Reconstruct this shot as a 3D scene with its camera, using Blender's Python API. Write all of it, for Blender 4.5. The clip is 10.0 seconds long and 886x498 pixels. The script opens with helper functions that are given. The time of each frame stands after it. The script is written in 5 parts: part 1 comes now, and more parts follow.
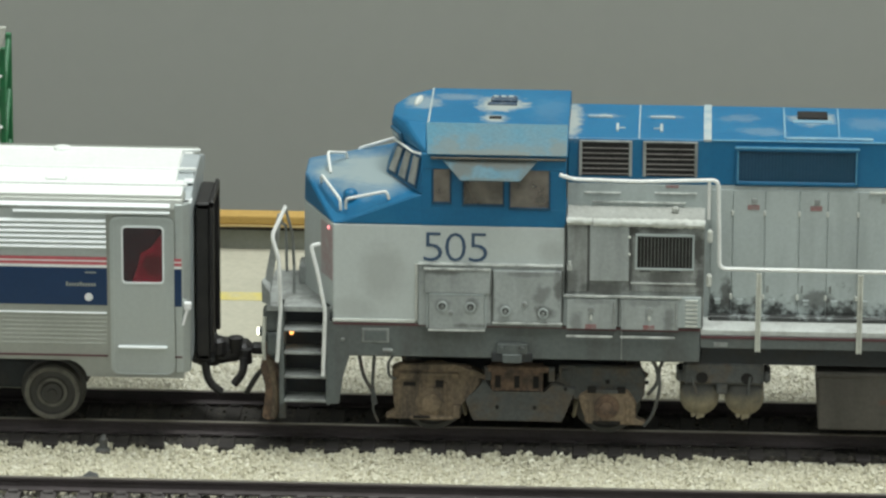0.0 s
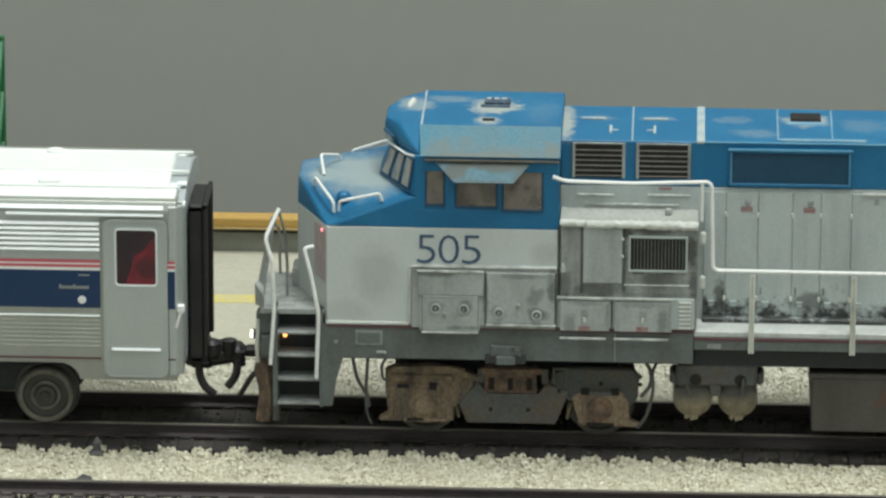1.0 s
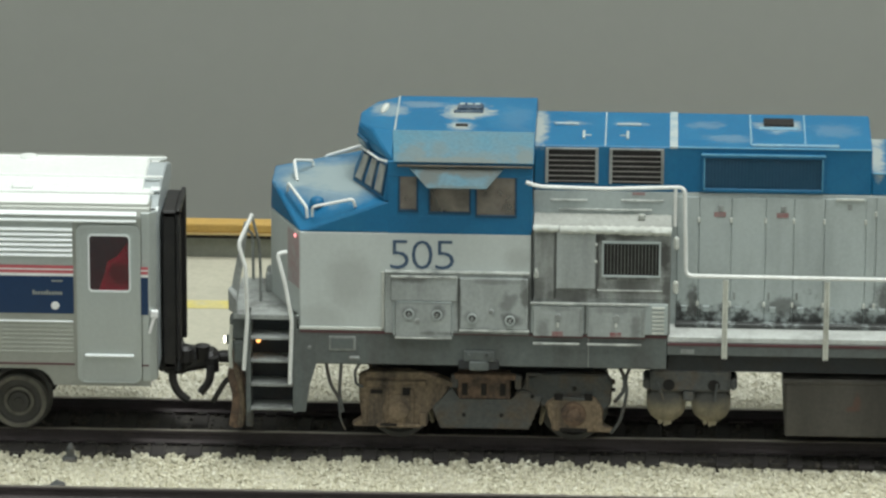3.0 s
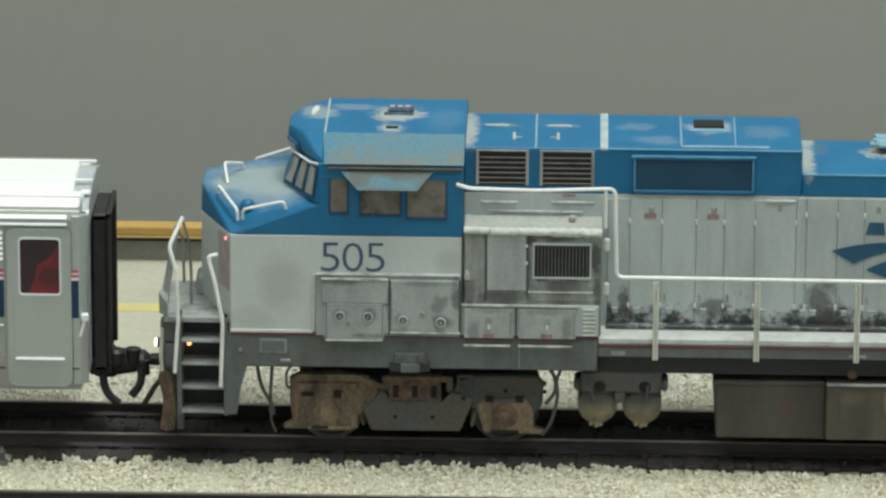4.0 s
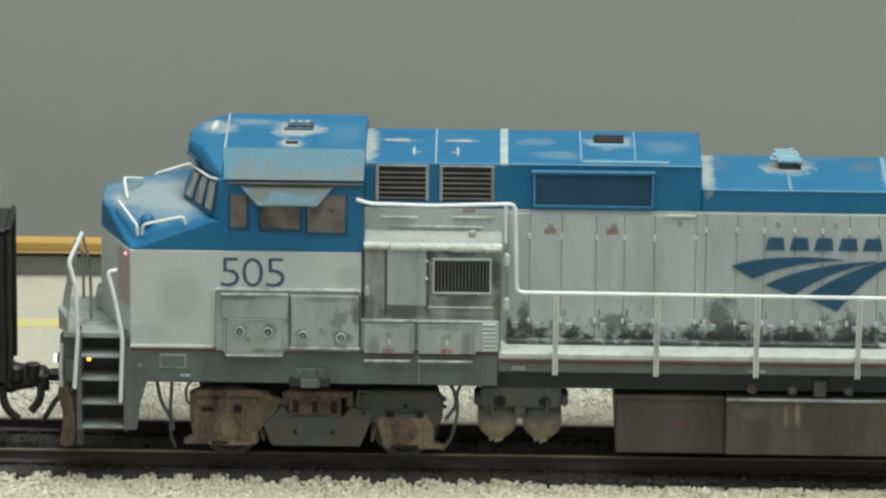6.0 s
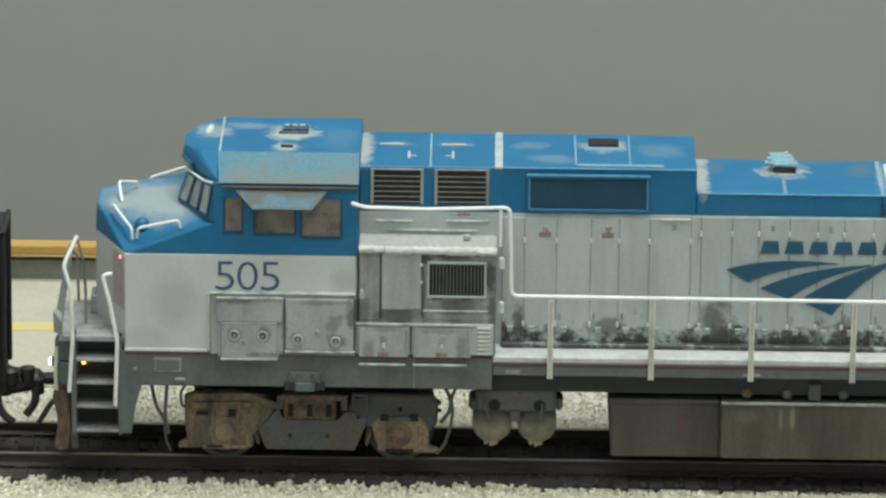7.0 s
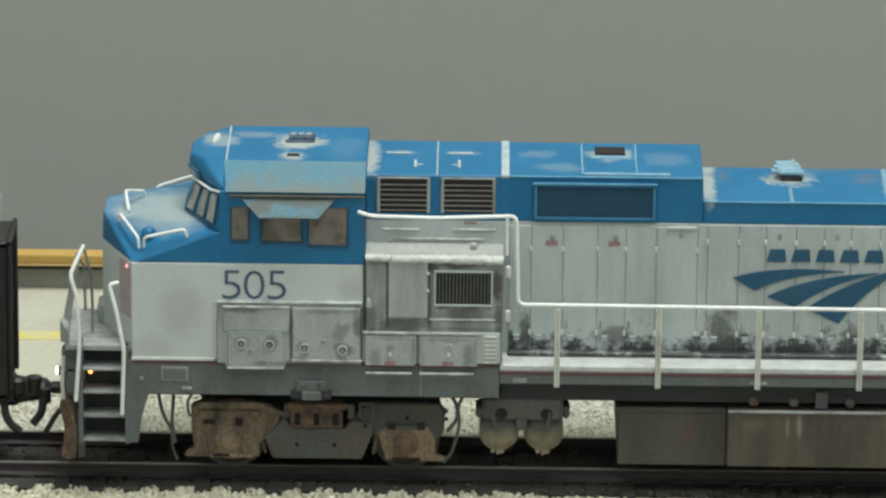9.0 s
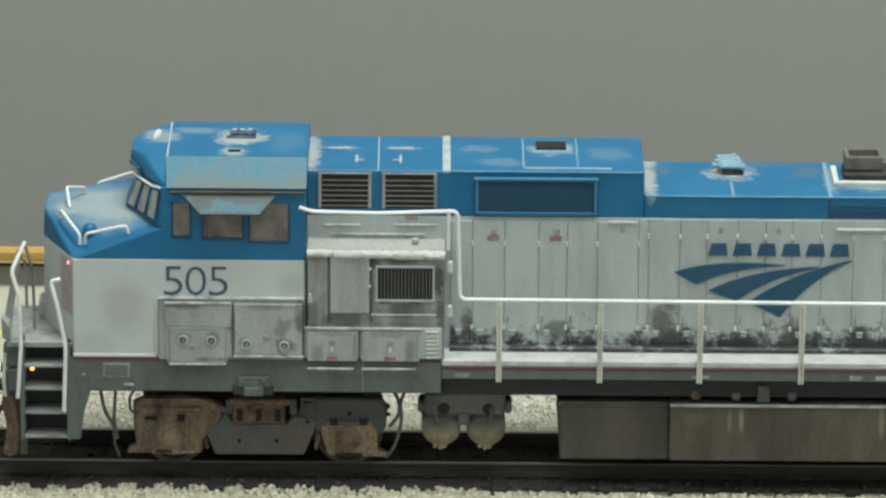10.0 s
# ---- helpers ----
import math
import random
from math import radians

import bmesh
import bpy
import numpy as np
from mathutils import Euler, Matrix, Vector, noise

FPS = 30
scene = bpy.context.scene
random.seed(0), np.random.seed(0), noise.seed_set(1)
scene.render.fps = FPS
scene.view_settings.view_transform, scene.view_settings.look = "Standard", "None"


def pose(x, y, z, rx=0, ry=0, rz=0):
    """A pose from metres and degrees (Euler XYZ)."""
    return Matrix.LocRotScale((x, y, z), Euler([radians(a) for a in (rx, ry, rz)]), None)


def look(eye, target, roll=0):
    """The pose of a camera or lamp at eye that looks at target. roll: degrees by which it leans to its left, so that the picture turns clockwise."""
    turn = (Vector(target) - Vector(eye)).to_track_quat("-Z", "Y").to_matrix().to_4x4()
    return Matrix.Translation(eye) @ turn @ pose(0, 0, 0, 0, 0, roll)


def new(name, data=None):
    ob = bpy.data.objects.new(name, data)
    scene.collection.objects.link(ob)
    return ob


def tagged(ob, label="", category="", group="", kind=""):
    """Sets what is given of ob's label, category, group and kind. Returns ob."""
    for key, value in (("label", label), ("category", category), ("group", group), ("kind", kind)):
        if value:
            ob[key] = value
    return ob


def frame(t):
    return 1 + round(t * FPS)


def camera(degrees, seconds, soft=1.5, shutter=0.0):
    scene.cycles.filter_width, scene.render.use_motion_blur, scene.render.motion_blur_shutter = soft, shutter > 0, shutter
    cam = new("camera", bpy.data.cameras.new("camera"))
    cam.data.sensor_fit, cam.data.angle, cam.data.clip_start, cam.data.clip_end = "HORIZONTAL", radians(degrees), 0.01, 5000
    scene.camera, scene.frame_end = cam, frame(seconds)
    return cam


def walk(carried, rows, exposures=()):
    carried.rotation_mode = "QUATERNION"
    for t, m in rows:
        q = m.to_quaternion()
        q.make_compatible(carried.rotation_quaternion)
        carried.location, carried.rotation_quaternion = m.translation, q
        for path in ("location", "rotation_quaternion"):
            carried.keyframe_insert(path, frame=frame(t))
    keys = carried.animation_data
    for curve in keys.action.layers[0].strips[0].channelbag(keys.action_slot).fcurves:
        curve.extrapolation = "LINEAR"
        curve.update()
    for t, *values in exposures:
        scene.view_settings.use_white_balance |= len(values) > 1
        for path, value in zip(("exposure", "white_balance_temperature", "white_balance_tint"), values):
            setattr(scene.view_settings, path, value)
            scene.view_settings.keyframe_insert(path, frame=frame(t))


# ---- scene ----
# A model railway in 1:87. All shapes are written in millimetres; MM turns them into metres.
# x runs along the track, y away from the camera, z up from the rail tops.
MM = 0.001
cam = camera(8.8, 10.0, soft=2.5)
EYE = (0.0, -0.9833, 0.3534)
ROWS = [
    (0.0, 2.500, -18.155, 0.31), (0.5, 2.410, -18.149, 0.29), (1.0, 2.430, -18.133, 0.255), (1.5, 2.486, -18.090, 0.255),
    (2.0, 2.457, -18.082, 0.265), (2.5, 2.343, -18.073, 0.295), (2.7, 2.261, -18.078, 0.30), (3.8, 1.655, -18.063, 0.31),
    (4.0, 1.425, -18.052, 0.355), (4.5, 0.979, -18.000, 0.485), (5.0, 0.618, -17.953, 0.58), (5.5, 0.426, -17.911, 0.62),
    (5.7, 0.408, -17.900, 0.63), (6.8, 0.314, -17.873, 0.665), (7.0, 0.326, -17.856, 0.665), (7.5, 0.346, -17.830, 0.66),
    (8.0, 0.351, -17.794, 0.64), (8.5, 0.372, -17.770, 0.645), (9.0, 0.396, -17.771, 0.565), (9.5, 0.377, -17.780, 0.57),
    (9.7, 0.189, -17.797, 0.55), (10.0, -0.216, -17.814, 0.515),
]
walk(cam, [(t, pose(*EYE, 90 + tilt, 0, yaw) @ pose(0, 0, 0, 0, 0, roll)) for t, yaw, tilt, roll in ROWS], exposures=[(0.0, -0.15), (2.5, -0.15), (4.0, -0.2), (5.5, -0.07), (8.0, -0.05), (10.0, -0.05)])

# ---- light: fluorescent ceiling lamps of the hall ----
world = bpy.data.worlds.new("hall_air")
world.use_nodes = True
world.node_tree.nodes["Background"].inputs[0].default_value = (0.9, 1.0, 0.93, 1)
world.node_tree.nodes["Background"].inputs[1].default_value = 0.12
scene.world = world


def ceiling_lamp(x, y, z, sx, sy, watts, colour=(0.955, 1.0, 0.975)):
    data = bpy.data.lights.new("ceiling_lamp", "AREA")
    data.shape, data.size, data.size_y, data.energy, data.color = "RECTANGLE", sx, sy, watts, colour
    ob = new("ceiling_lamp", data)
    ob.matrix_world = look((x, y, z), (x * 0.5, y * 0.6, 0.0))
    return ob


ceiling_lamp(-0.15, -0.85, 1.5, 1.6, 0.35, 9.4)
ceiling_lamp(0.1, 0.09, 1.55, 1.6, 0.3, 38)


# ---- materials ----
def mat(name, colour, rough=0.5, metal=0.0, dirt=None, dirt_amount=0.35, dirt_scale=160.0, grain=0.06, grain_scale=1500.0, bump=0.04,
        spec=0.5, streak=False, coat=0.0, low=0.45, high=0.72):
    """Paint or metal with dirt in blotches, fine grain in colour and roughness, and fine relief. Scales are per metre."""
    m = bpy.data.materials.new(name)
    m.use_nodes = True
    nt = m.node_tree
    n, l = nt.nodes, nt.links
    b = n["Principled BSDF"]
    b.inputs["Roughness"].default_value, b.inputs["Metallic"].default_value = rough, metal
    b.inputs["Specular IOR Level"].default_value, b.inputs["Coat Weight"].default_value = spec, coat
    tc = n.new("ShaderNodeTexCoord")
    mp = n.new("ShaderNodeMapping")
    mp.inputs["Scale"].default_value = (1, 1, 0.22) if streak else (1, 1, 1)
    l.new(tc.outputs["Object"], mp.inputs[0])
    big = n.new("ShaderNodeTexNoise")
    big.inputs["Scale"].default_value, big.inputs["Detail"].default_value, big.inputs["Roughness"].default_value = dirt_scale, 6, 0.65
    l.new(mp.outputs[0], big.inputs["Vector"])
    fine = n.new("ShaderNodeTexNoise")
    fine.inputs["Scale"].default_value, fine.inputs["Detail"].default_value = grain_scale, 3
    l.new(tc.outputs["Object"], fine.inputs["Vector"])
    ramp = n.new("ShaderNodeMapRange")
    ramp.inputs[1].default_value, ramp.inputs[2].default_value = low, high
    ramp.inputs[3].default_value, ramp.inputs[4].default_value = 0.0, dirt_amount
    l.new(big.outputs[0], ramp.inputs[0])
    mix = n.new("ShaderNodeMix")
    mix.data_type = "RGBA"
    mix.inputs[6].default_value = (*colour, 1)
    mix.inputs[7].default_value = (*(dirt or tuple(c * 0.45 for c in colour)), 1)
    l.new(ramp.outputs[0], mix.inputs[0])
    var = n.new("ShaderNodeMapRange")
    var.inputs[1].default_value, var.inputs[2].default_value = 0.3, 0.7
    var.inputs[3].default_value, var.inputs[4].default_value = 1 - grain, 1 + grain
    l.new(fine.outputs[0], var.inputs[0])
    hsv = n.new("ShaderNodeHueSaturation")
    l.new(mix.outputs[2], hsv.inputs["Color"])
    l.new(var.outputs[0], hsv.inputs["Value"])
    l.new(hsv.outputs[0], b.inputs["Base Color"])
    rr = n.new("ShaderNodeMapRange")
    rr.inputs[3].default_value, rr.inputs[4].default_value = max(0.02, rough - 0.08), min(1, rough + 0.12)
    l.new(big.outputs[0], rr.inputs[0])
    l.new(rr.outputs[0], b.inputs["Roughness"])
    if bump:
        bp = n.new("ShaderNodeBump")
        bp.inputs["Strength"].default_value, bp.inputs["Distance"].default_value = bump, 0.0003
        l.new(fine.outputs[0], bp.inputs["Height"])
        l.new(bp.outputs[0], b.inputs["Normal"])
    return m


def stone_mat(name, colours, rough=0.85):
    """Loose stones: each one takes its own shade."""
    m = bpy.data.materials.new(name)
    m.use_nodes = True
    n, l = m.node_tree.nodes, m.node_tree.links
    b = n["Principled BSDF"]
    b.inputs["Roughness"].default_value = rough
    g = n.new("ShaderNodeNewGeometry")
    r = n.new("ShaderNodeValToRGB")
    r.color_ramp.elements[0].color, r.color_ramp.elements[1].color = (*colours[0], 1), (*colours[-1], 1)
    for i, c in enumerate(colours[1:-1]):
        e = r.color_ramp.elements.new((i + 1) / (len(colours) - 1))
        e.color = (*c, 1)
    l.new(g.outputs["Random Per Island"], r.inputs[0])
    l.new(r.outputs[0], b.inputs["Base Color"])
    return m


def glass_mat(name, tint, rough=0.12, film_share=0.35, film_colour=(0.3, 0.27, 0.22), scale=300.0, span=(0.3, 0.7)):
    """Glass under a diffuse film of its own colour."""
    m = bpy.data.materials.new(name)
    m.use_nodes = True
    n, l = m.node_tree.nodes, m.node_tree.links
    b = n["Principled BSDF"]
    b.inputs["Base Color"].default_value, b.inputs["Roughness"].default_value = (*tint, 1), rough
    b.inputs["Transmission Weight"].default_value, b.inputs["IOR"].default_value = 1.0, 1.45
    d = n.new("ShaderNodeBsdfDiffuse")
    d.inputs[0].default_value = (*film_colour, 1)
    nz = n.new("ShaderNodeTexNoise")
    nz.inputs["Scale"].default_value, nz.inputs["Detail"].default_value = scale, 5
    tc = n.new("ShaderNodeTexCoord")
    l.new(tc.outputs["Object"], nz.inputs["Vector"])
    mr = n.new("ShaderNodeMapRange")
    mr.inputs[1].default_value, mr.inputs[2].default_value = span
    mr.inputs[3].default_value, mr.inputs[4].default_value = film_share * 0.6 if span[0] < 0.4 else 0.04, min(1, film_share * 1.4)
    l.new(nz.outputs[0], mr.inputs[0])
    mx = n.new("ShaderNodeMixShader")
    l.new(mr.outputs[0], mx.inputs[0])
    l.new(b.outputs[0], mx.inputs[1])
    l.new(d.outputs[0], mx.inputs[2])
    l.new(mx.outputs[0], n["Material Output"].inputs[0])
    return m


def glow_mat(name, colour, strength):
    m = bpy.data.materials.new(name)
    m.use_nodes = True
    b = m.node_tree.nodes["Principled BSDF"]
    b.inputs["Base Color"].default_value = (*colour, 1)
    b.inputs["Emission Color"].default_value, b.inputs["Emission Strength"].default_value = (*colour, 1), strength
    return m


SILVER = mat("weathered_silver_paint", (0.455, 0.505, 0.495), 0.45, 0.0, (0.2, 0.215, 0.21), 0.5, 90, 0.05, streak=True)
SILVER_DULL = mat("dull_grey_paint", (0.35, 0.37, 0.355), 0.6, 0.0, (0.12, 0.12, 0.11), 0.75, 210, 0.1, streak=True, low=0.42, high=0.66)
SILL = mat("dark_grey_sill_paint", (0.13, 0.147, 0.142), 0.6, 0.0, (0.085, 0.085, 0.078), 0.7, 150, 0.1, streak=True, low=0.42, high=0.68)
BLUE = mat("blue_paint", (0.004, 0.13, 0.28), 0.45, 0.0, (0.025, 0.19, 0.34), 0.45, 110, 0.06)
BLUE_FADED = mat("faded_blue_paint", (0.07, 0.2, 0.275), 0.7, 0.0, (0.15, 0.19, 0.19), 0.75, 75, 0.1, low=0.38, high=0.7)
NOSE_DUSTY = mat("dusty_blue_nose_paint", (0.2, 0.34, 0.42), 0.7, 0.0, (0.04, 0.2, 0.42), 0.55, 110, 0.08)
WORN_WHITE = mat("worn_white_paint", (0.63, 0.65, 0.6), 0.6, 0.0, (0.4, 0.39, 0.34), 0.5, 260, 0.06)
BAND = mat("pale_worn_edge", (0.42, 0.47, 0.46), 0.65, 0.0, (0.1, 0.28, 0.42), 0.6, 210, 0.08)
# Lighter blue that paints highlights along hood and radiator edges.
EDGE_HIGHLIGHT = mat("blue_edge_highlight", (0.11, 0.3, 0.43), 0.6, 0.0, (0.02, 0.17, 0.32), 0.7, 150, 0.06)
LID = mat("rough_white_coating", (0.41, 0.42, 0.385), 0.75, 0.0, (0.3, 0.3, 0.27), 0.7, 240, 0.1, bump=0.3)
SEAM = mat("grimy_seam", (0.085, 0.088, 0.082), 0.8, 0.0, (0.2, 0.21, 0.2), 0.7, 260)
# Pink that paints a red reflection on the silver nose.
PINK = mat("pink_reflection_paint", (0.4, 0.24, 0.25), 0.35, 0.0, (0.46, 0.47, 0.46), 0.9, 190, low=0.36, high=0.6)
WALKWAY = mat("pale_grey_walkway", (0.56, 0.58, 0.55), 0.6, 0.0, (0.3, 0.3, 0.28), 0.6, 220, 0.08)
RAIL_WHITE = mat("white_wire", (0.84, 0.85, 0.82), 0.45, 0.0, (0.5, 0.48, 0.42), 0.4, 200, 0.04)
POST_GREY = mat("grey_stanchion", (0.62, 0.63, 0.56), 0.55, 0.0, (0.25, 0.23, 0.18), 0.6, 200, 0.06)
DARK = mat("black_underframe", (0.036, 0.04, 0.043), 0.75, 0.0, (0.05, 0.042, 0.034), 0.7, 160, 0.1)
RUST = mat("rust_brown_truck", (0.235, 0.175, 0.115), 0.8, 0.0, (0.055, 0.047, 0.04), 0.9, 240, 0.25, bump=0.35, streak=True, low=0.44, high=0.66)
RUST_RED = mat("red_rust", (0.185, 0.12, 0.08), 0.85, 0.0, (0.06, 0.048, 0.04), 0.9, 330, 0.25, bump=0.35, low=0.4, high=0.62)
TRUCK_DARK = mat("dark_truck_casting", (0.088, 0.092, 0.09), 0.75, 0.0, (0.12, 0.09, 0.062), 0.8, 200, 0.15, bump=0.25, low=0.48, high=0.66)
TANK = mat("weathered_tank", (0.088, 0.08, 0.068), 0.7, 0.0, (0.055, 0.05, 0.042), 0.85, 120, 0.1, streak=True, low=0.38, high=0.62)
TANK_LIGHT = mat("dusty_tank", (0.115, 0.1, 0.074), 0.6, 0.0, (0.05, 0.043, 0.033), 0.85, 120, 0.1, streak=True, low=0.38, high=0.62)
DRUM = mat("dusty_drum", (0.25, 0.215, 0.14), 0.75, 0.0, (0.07, 0.065, 0.055), 0.8, 190, 0.1)
RED = mat("dark_red_line", (0.11, 0.04, 0.045), 0.5, 0.0, (0.1, 0.075, 0.07), 0.6, 300)
RED_DECAL = mat("red_decal", (0.3, 0.095, 0.095), 0.5, 0.0, (0.33, 0.27, 0.26), 0.9, 600, low=0.38, high=0.66)
GRILLE_BAR = mat("dirty_grille_bar", (0.2, 0.21, 0.19), 0.6, 0.0, (0.04, 0.04, 0.037), 0.8, 260, 0.1)
CHIPPED = mat("chipped_pale_edge", (0.62, 0.64, 0.6), 0.6, 0.0, (0.2, 0.21, 0.2), 0.85, 330, 0.08, low=0.4, high=0.66)
NUMBER = mat("grey_blue_number", (0.045, 0.085, 0.15), 0.5, 0.0, (0.09, 0.14, 0.19), 0.4, 200)
DECAL_BLUE = mat("blue_lettering", (0.012, 0.08, 0.145), 0.5, 0.0, (0.05, 0.11, 0.2), 0.4, 200)
SOOT = mat("black_soot", (0.03, 0.03, 0.028), 0.9, 0.0, (0.08, 0.08, 0.075), 0.7, 500, 0.15)
# Near-black that paints in the shade of openings; also colours bolts and roof vent.
SHADE_BLACK = mat("shade_black_fill", (0.01, 0.009, 0.008), 0.8, 0.0, (0.02, 0.014, 0.012), 0.7, 300)
SLAT = mat("louvre_slat", (0.32, 0.3, 0.28), 0.55, 0.0, (0.12, 0.1, 0.09), 0.6, 400)
GASKET = mat("dark_blue_gasket", (0.01, 0.065, 0.13), 0.6)
# The pale brown film paints the light that the cab windows reflect.
PANE = glass_mat("reflection_toned_cab_glass", (0.6, 0.58, 0.52), 0.1, 0.66, (0.31, 0.275, 0.235))
INTERIOR = mat("brown_cab_interior", (0.2, 0.16, 0.12), 0.8, 0.0, (0.1, 0.08, 0.06), 0.6, 150)
# Coach steel: lit tones painted on roof and flutes, shaded on side and end.
STEEL = mat("fluted_steel_lit_tone", (0.86, 0.89, 0.89), 0.32, 0.1, (0.7, 0.73, 0.73), 0.35, 70, 0.03, bump=0.02)
STEEL_ROOF = mat("roof_steel_lit_tone", (0.86, 0.88, 0.85), 0.4, 0.1, (0.7, 0.72, 0.7), 0.3, 70, 0.03, bump=0.02)
STEEL_SHADED = mat("steel_shaded_tone", (0.42, 0.435, 0.4), 0.36, 0.65, (0.33, 0.34, 0.305), 0.5, 80, 0.04, bump=0.02, streak=True)
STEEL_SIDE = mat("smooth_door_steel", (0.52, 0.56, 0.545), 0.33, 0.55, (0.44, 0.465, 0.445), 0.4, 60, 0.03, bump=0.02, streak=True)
STEEL_END = mat("end_steel_shaded_tone", (0.42, 0.46, 0.47), 0.45, 0.0, (0.25, 0.27, 0.27), 0.4, 90, 0.04, bump=0.02)
NAVY = mat("navy_band", (0.004, 0.031, 0.095), 0.35, 0.0, (0.012, 0.045, 0.115), 0.4, 90, 0.04)
STRIPE_RED = mat("red_stripe", (0.56, 0.12, 0.14), 0.4, 0.0, (0.5, 0.16, 0.17), 0.4, 80)
STRIPE_WHITE = mat("white_stripe", (0.85, 0.85, 0.84), 0.4, 0.0, (0.7, 0.7, 0.68), 0.4, 80)
RED_PANE = glass_mat("smoky_door_glass", (0.9, 0.8, 0.82), 0.06, 0.05, (0.2, 0.12, 0.13), 130.0, (0.46, 0.66))
# Crimson and dark red that paint the glow and darkness behind the door window.
CRIMSON = mat("crimson_window_glow", (0.62, 0.012, 0.05), 0.7, 0.0, (0.16, 0.006, 0.016), 0.9, 170, 0.1, low=0.4, high=0.6)
BLACKOUT = mat("dark_red_backing", (0.035, 0.022, 0.028), 0.8, 0.0, (0.14, 0.008, 0.018), 0.9, 110)
RUBBER = mat("black_rubber", (0.018, 0.017, 0.017), 0.5, 0.0, (0.05, 0.046, 0.042), 0.5, 200, 0.1)
WHEEL = mat("grey_wheel_steel", (0.075, 0.072, 0.066), 0.6, 0.0, (0.05, 0.047, 0.04), 0.6, 300, 0.08)
# Lighter broken tone that paints highlights on wheel rims and rings.
WHEEL_RIM = mat("wheel_rim_highlight", (0.2, 0.19, 0.165), 0.4, 0.3, (0.06, 0.055, 0.045), 0.9, 300, 0.08)
RAIL_SIDE = mat("brown_rail_side", (0.062, 0.05, 0.051), 0.75, 0.0, (0.04, 0.034, 0.032), 0.6, 200, 0.1)
RAIL_TOP = mat("polished_rail_top", (0.36, 0.33, 0.29), 0.4, 0.7, (0.15, 0.12, 0.1), 0.6, 120, 0.08)
TIE = mat("dark_plastic_tie", (0.03, 0.026, 0.025), 0.8, 0.0, (0.065, 0.058, 0.05), 0.6, 300, 0.12)
TIE_GREY = mat("grey_plastic_tie", (0.07, 0.06, 0.06), 0.8, 0.0, (0.14, 0.13, 0.12), 0.6, 300, 0.12)
BALLAST = stone_mat("pale_ballast", [(0.47, 0.44, 0.335), (0.62, 0.585, 0.45), (0.68, 0.65, 0.51), (0.55, 0.52, 0.395), (0.82, 0.8, 0.67)])
BED = mat("ballast_bed", (0.56, 0.53, 0.42), 0.95, 0.0, (0.3, 0.28, 0.21), 0.6, 900, 0.25, 2200, bump=0.6)
DARK_BED = mat("dark_track_bed", (0.045, 0.041, 0.038), 0.95, 0.0, (0.14, 0.13, 0.1), 0.5, 700, 0.3, 2200, bump=0.6)
PLATFORM = mat("beige_platform", (0.46, 0.44, 0.35), 0.85, 0.0, (0.36, 0.34, 0.27), 0.5, 60, 0.06, 900, bump=0.08)
YELLOW = mat("yellow_line_paint", (0.62, 0.52, 0.14), 0.7, 0.0, (0.5, 0.47, 0.34), 0.9, 130)
ORANGE = mat("ochre_beam", (0.5, 0.315, 0.085), 0.6, 0.0, (0.42, 0.25, 0.06), 0.5, 60)
RISER = mat("grey_riser", (0.25, 0.26, 0.225), 0.8, 0.0, (0.15, 0.15, 0.13), 0.5, 60)
SHADOW_GAP = mat("gap_shade_black", (0.03, 0.025, 0.02), 0.8)
WALL = mat("grey_backdrop", (0.435, 0.44, 0.40), 0.9, 0.0, (0.415, 0.425, 0.385), 0.5, 8, 0.01, 200, bump=0.0)
ROOM = mat("hall_wall_paint", (0.6, 0.62, 0.61), 0.9, 0.0, (0.54, 0.56, 0.55), 0.4, 2, 0.01, 30, bump=0.0)
GREEN = mat("green_tower_paint", (0.02, 0.16, 0.06), 0.5, 0.0, (0.05, 0.1, 0.06), 0.6, 250)
PALE_GREEN = mat("pale_green_lattice", (0.2, 0.3, 0.2), 0.55, 0.0, (0.08, 0.16, 0.08), 0.6, 300)
PALE_BOARD = mat("pale_board", (0.55, 0.56, 0.5), 0.6, 0.0, (0.4, 0.4, 0.36), 0.5, 80)
LAMP_WHITE = glow_mat("lit_headlight", (1.0, 0.95, 0.8), 6)
LAMP_AMBER = glow_mat("lit_amber_lamp", (1.0, 0.45, 0.12), 3)
# Emission that imitates a reddish glint on the nose.
GLINT_RED = glow_mat("red_glint_glow", (1.0, 0.35, 0.36), 1.3)

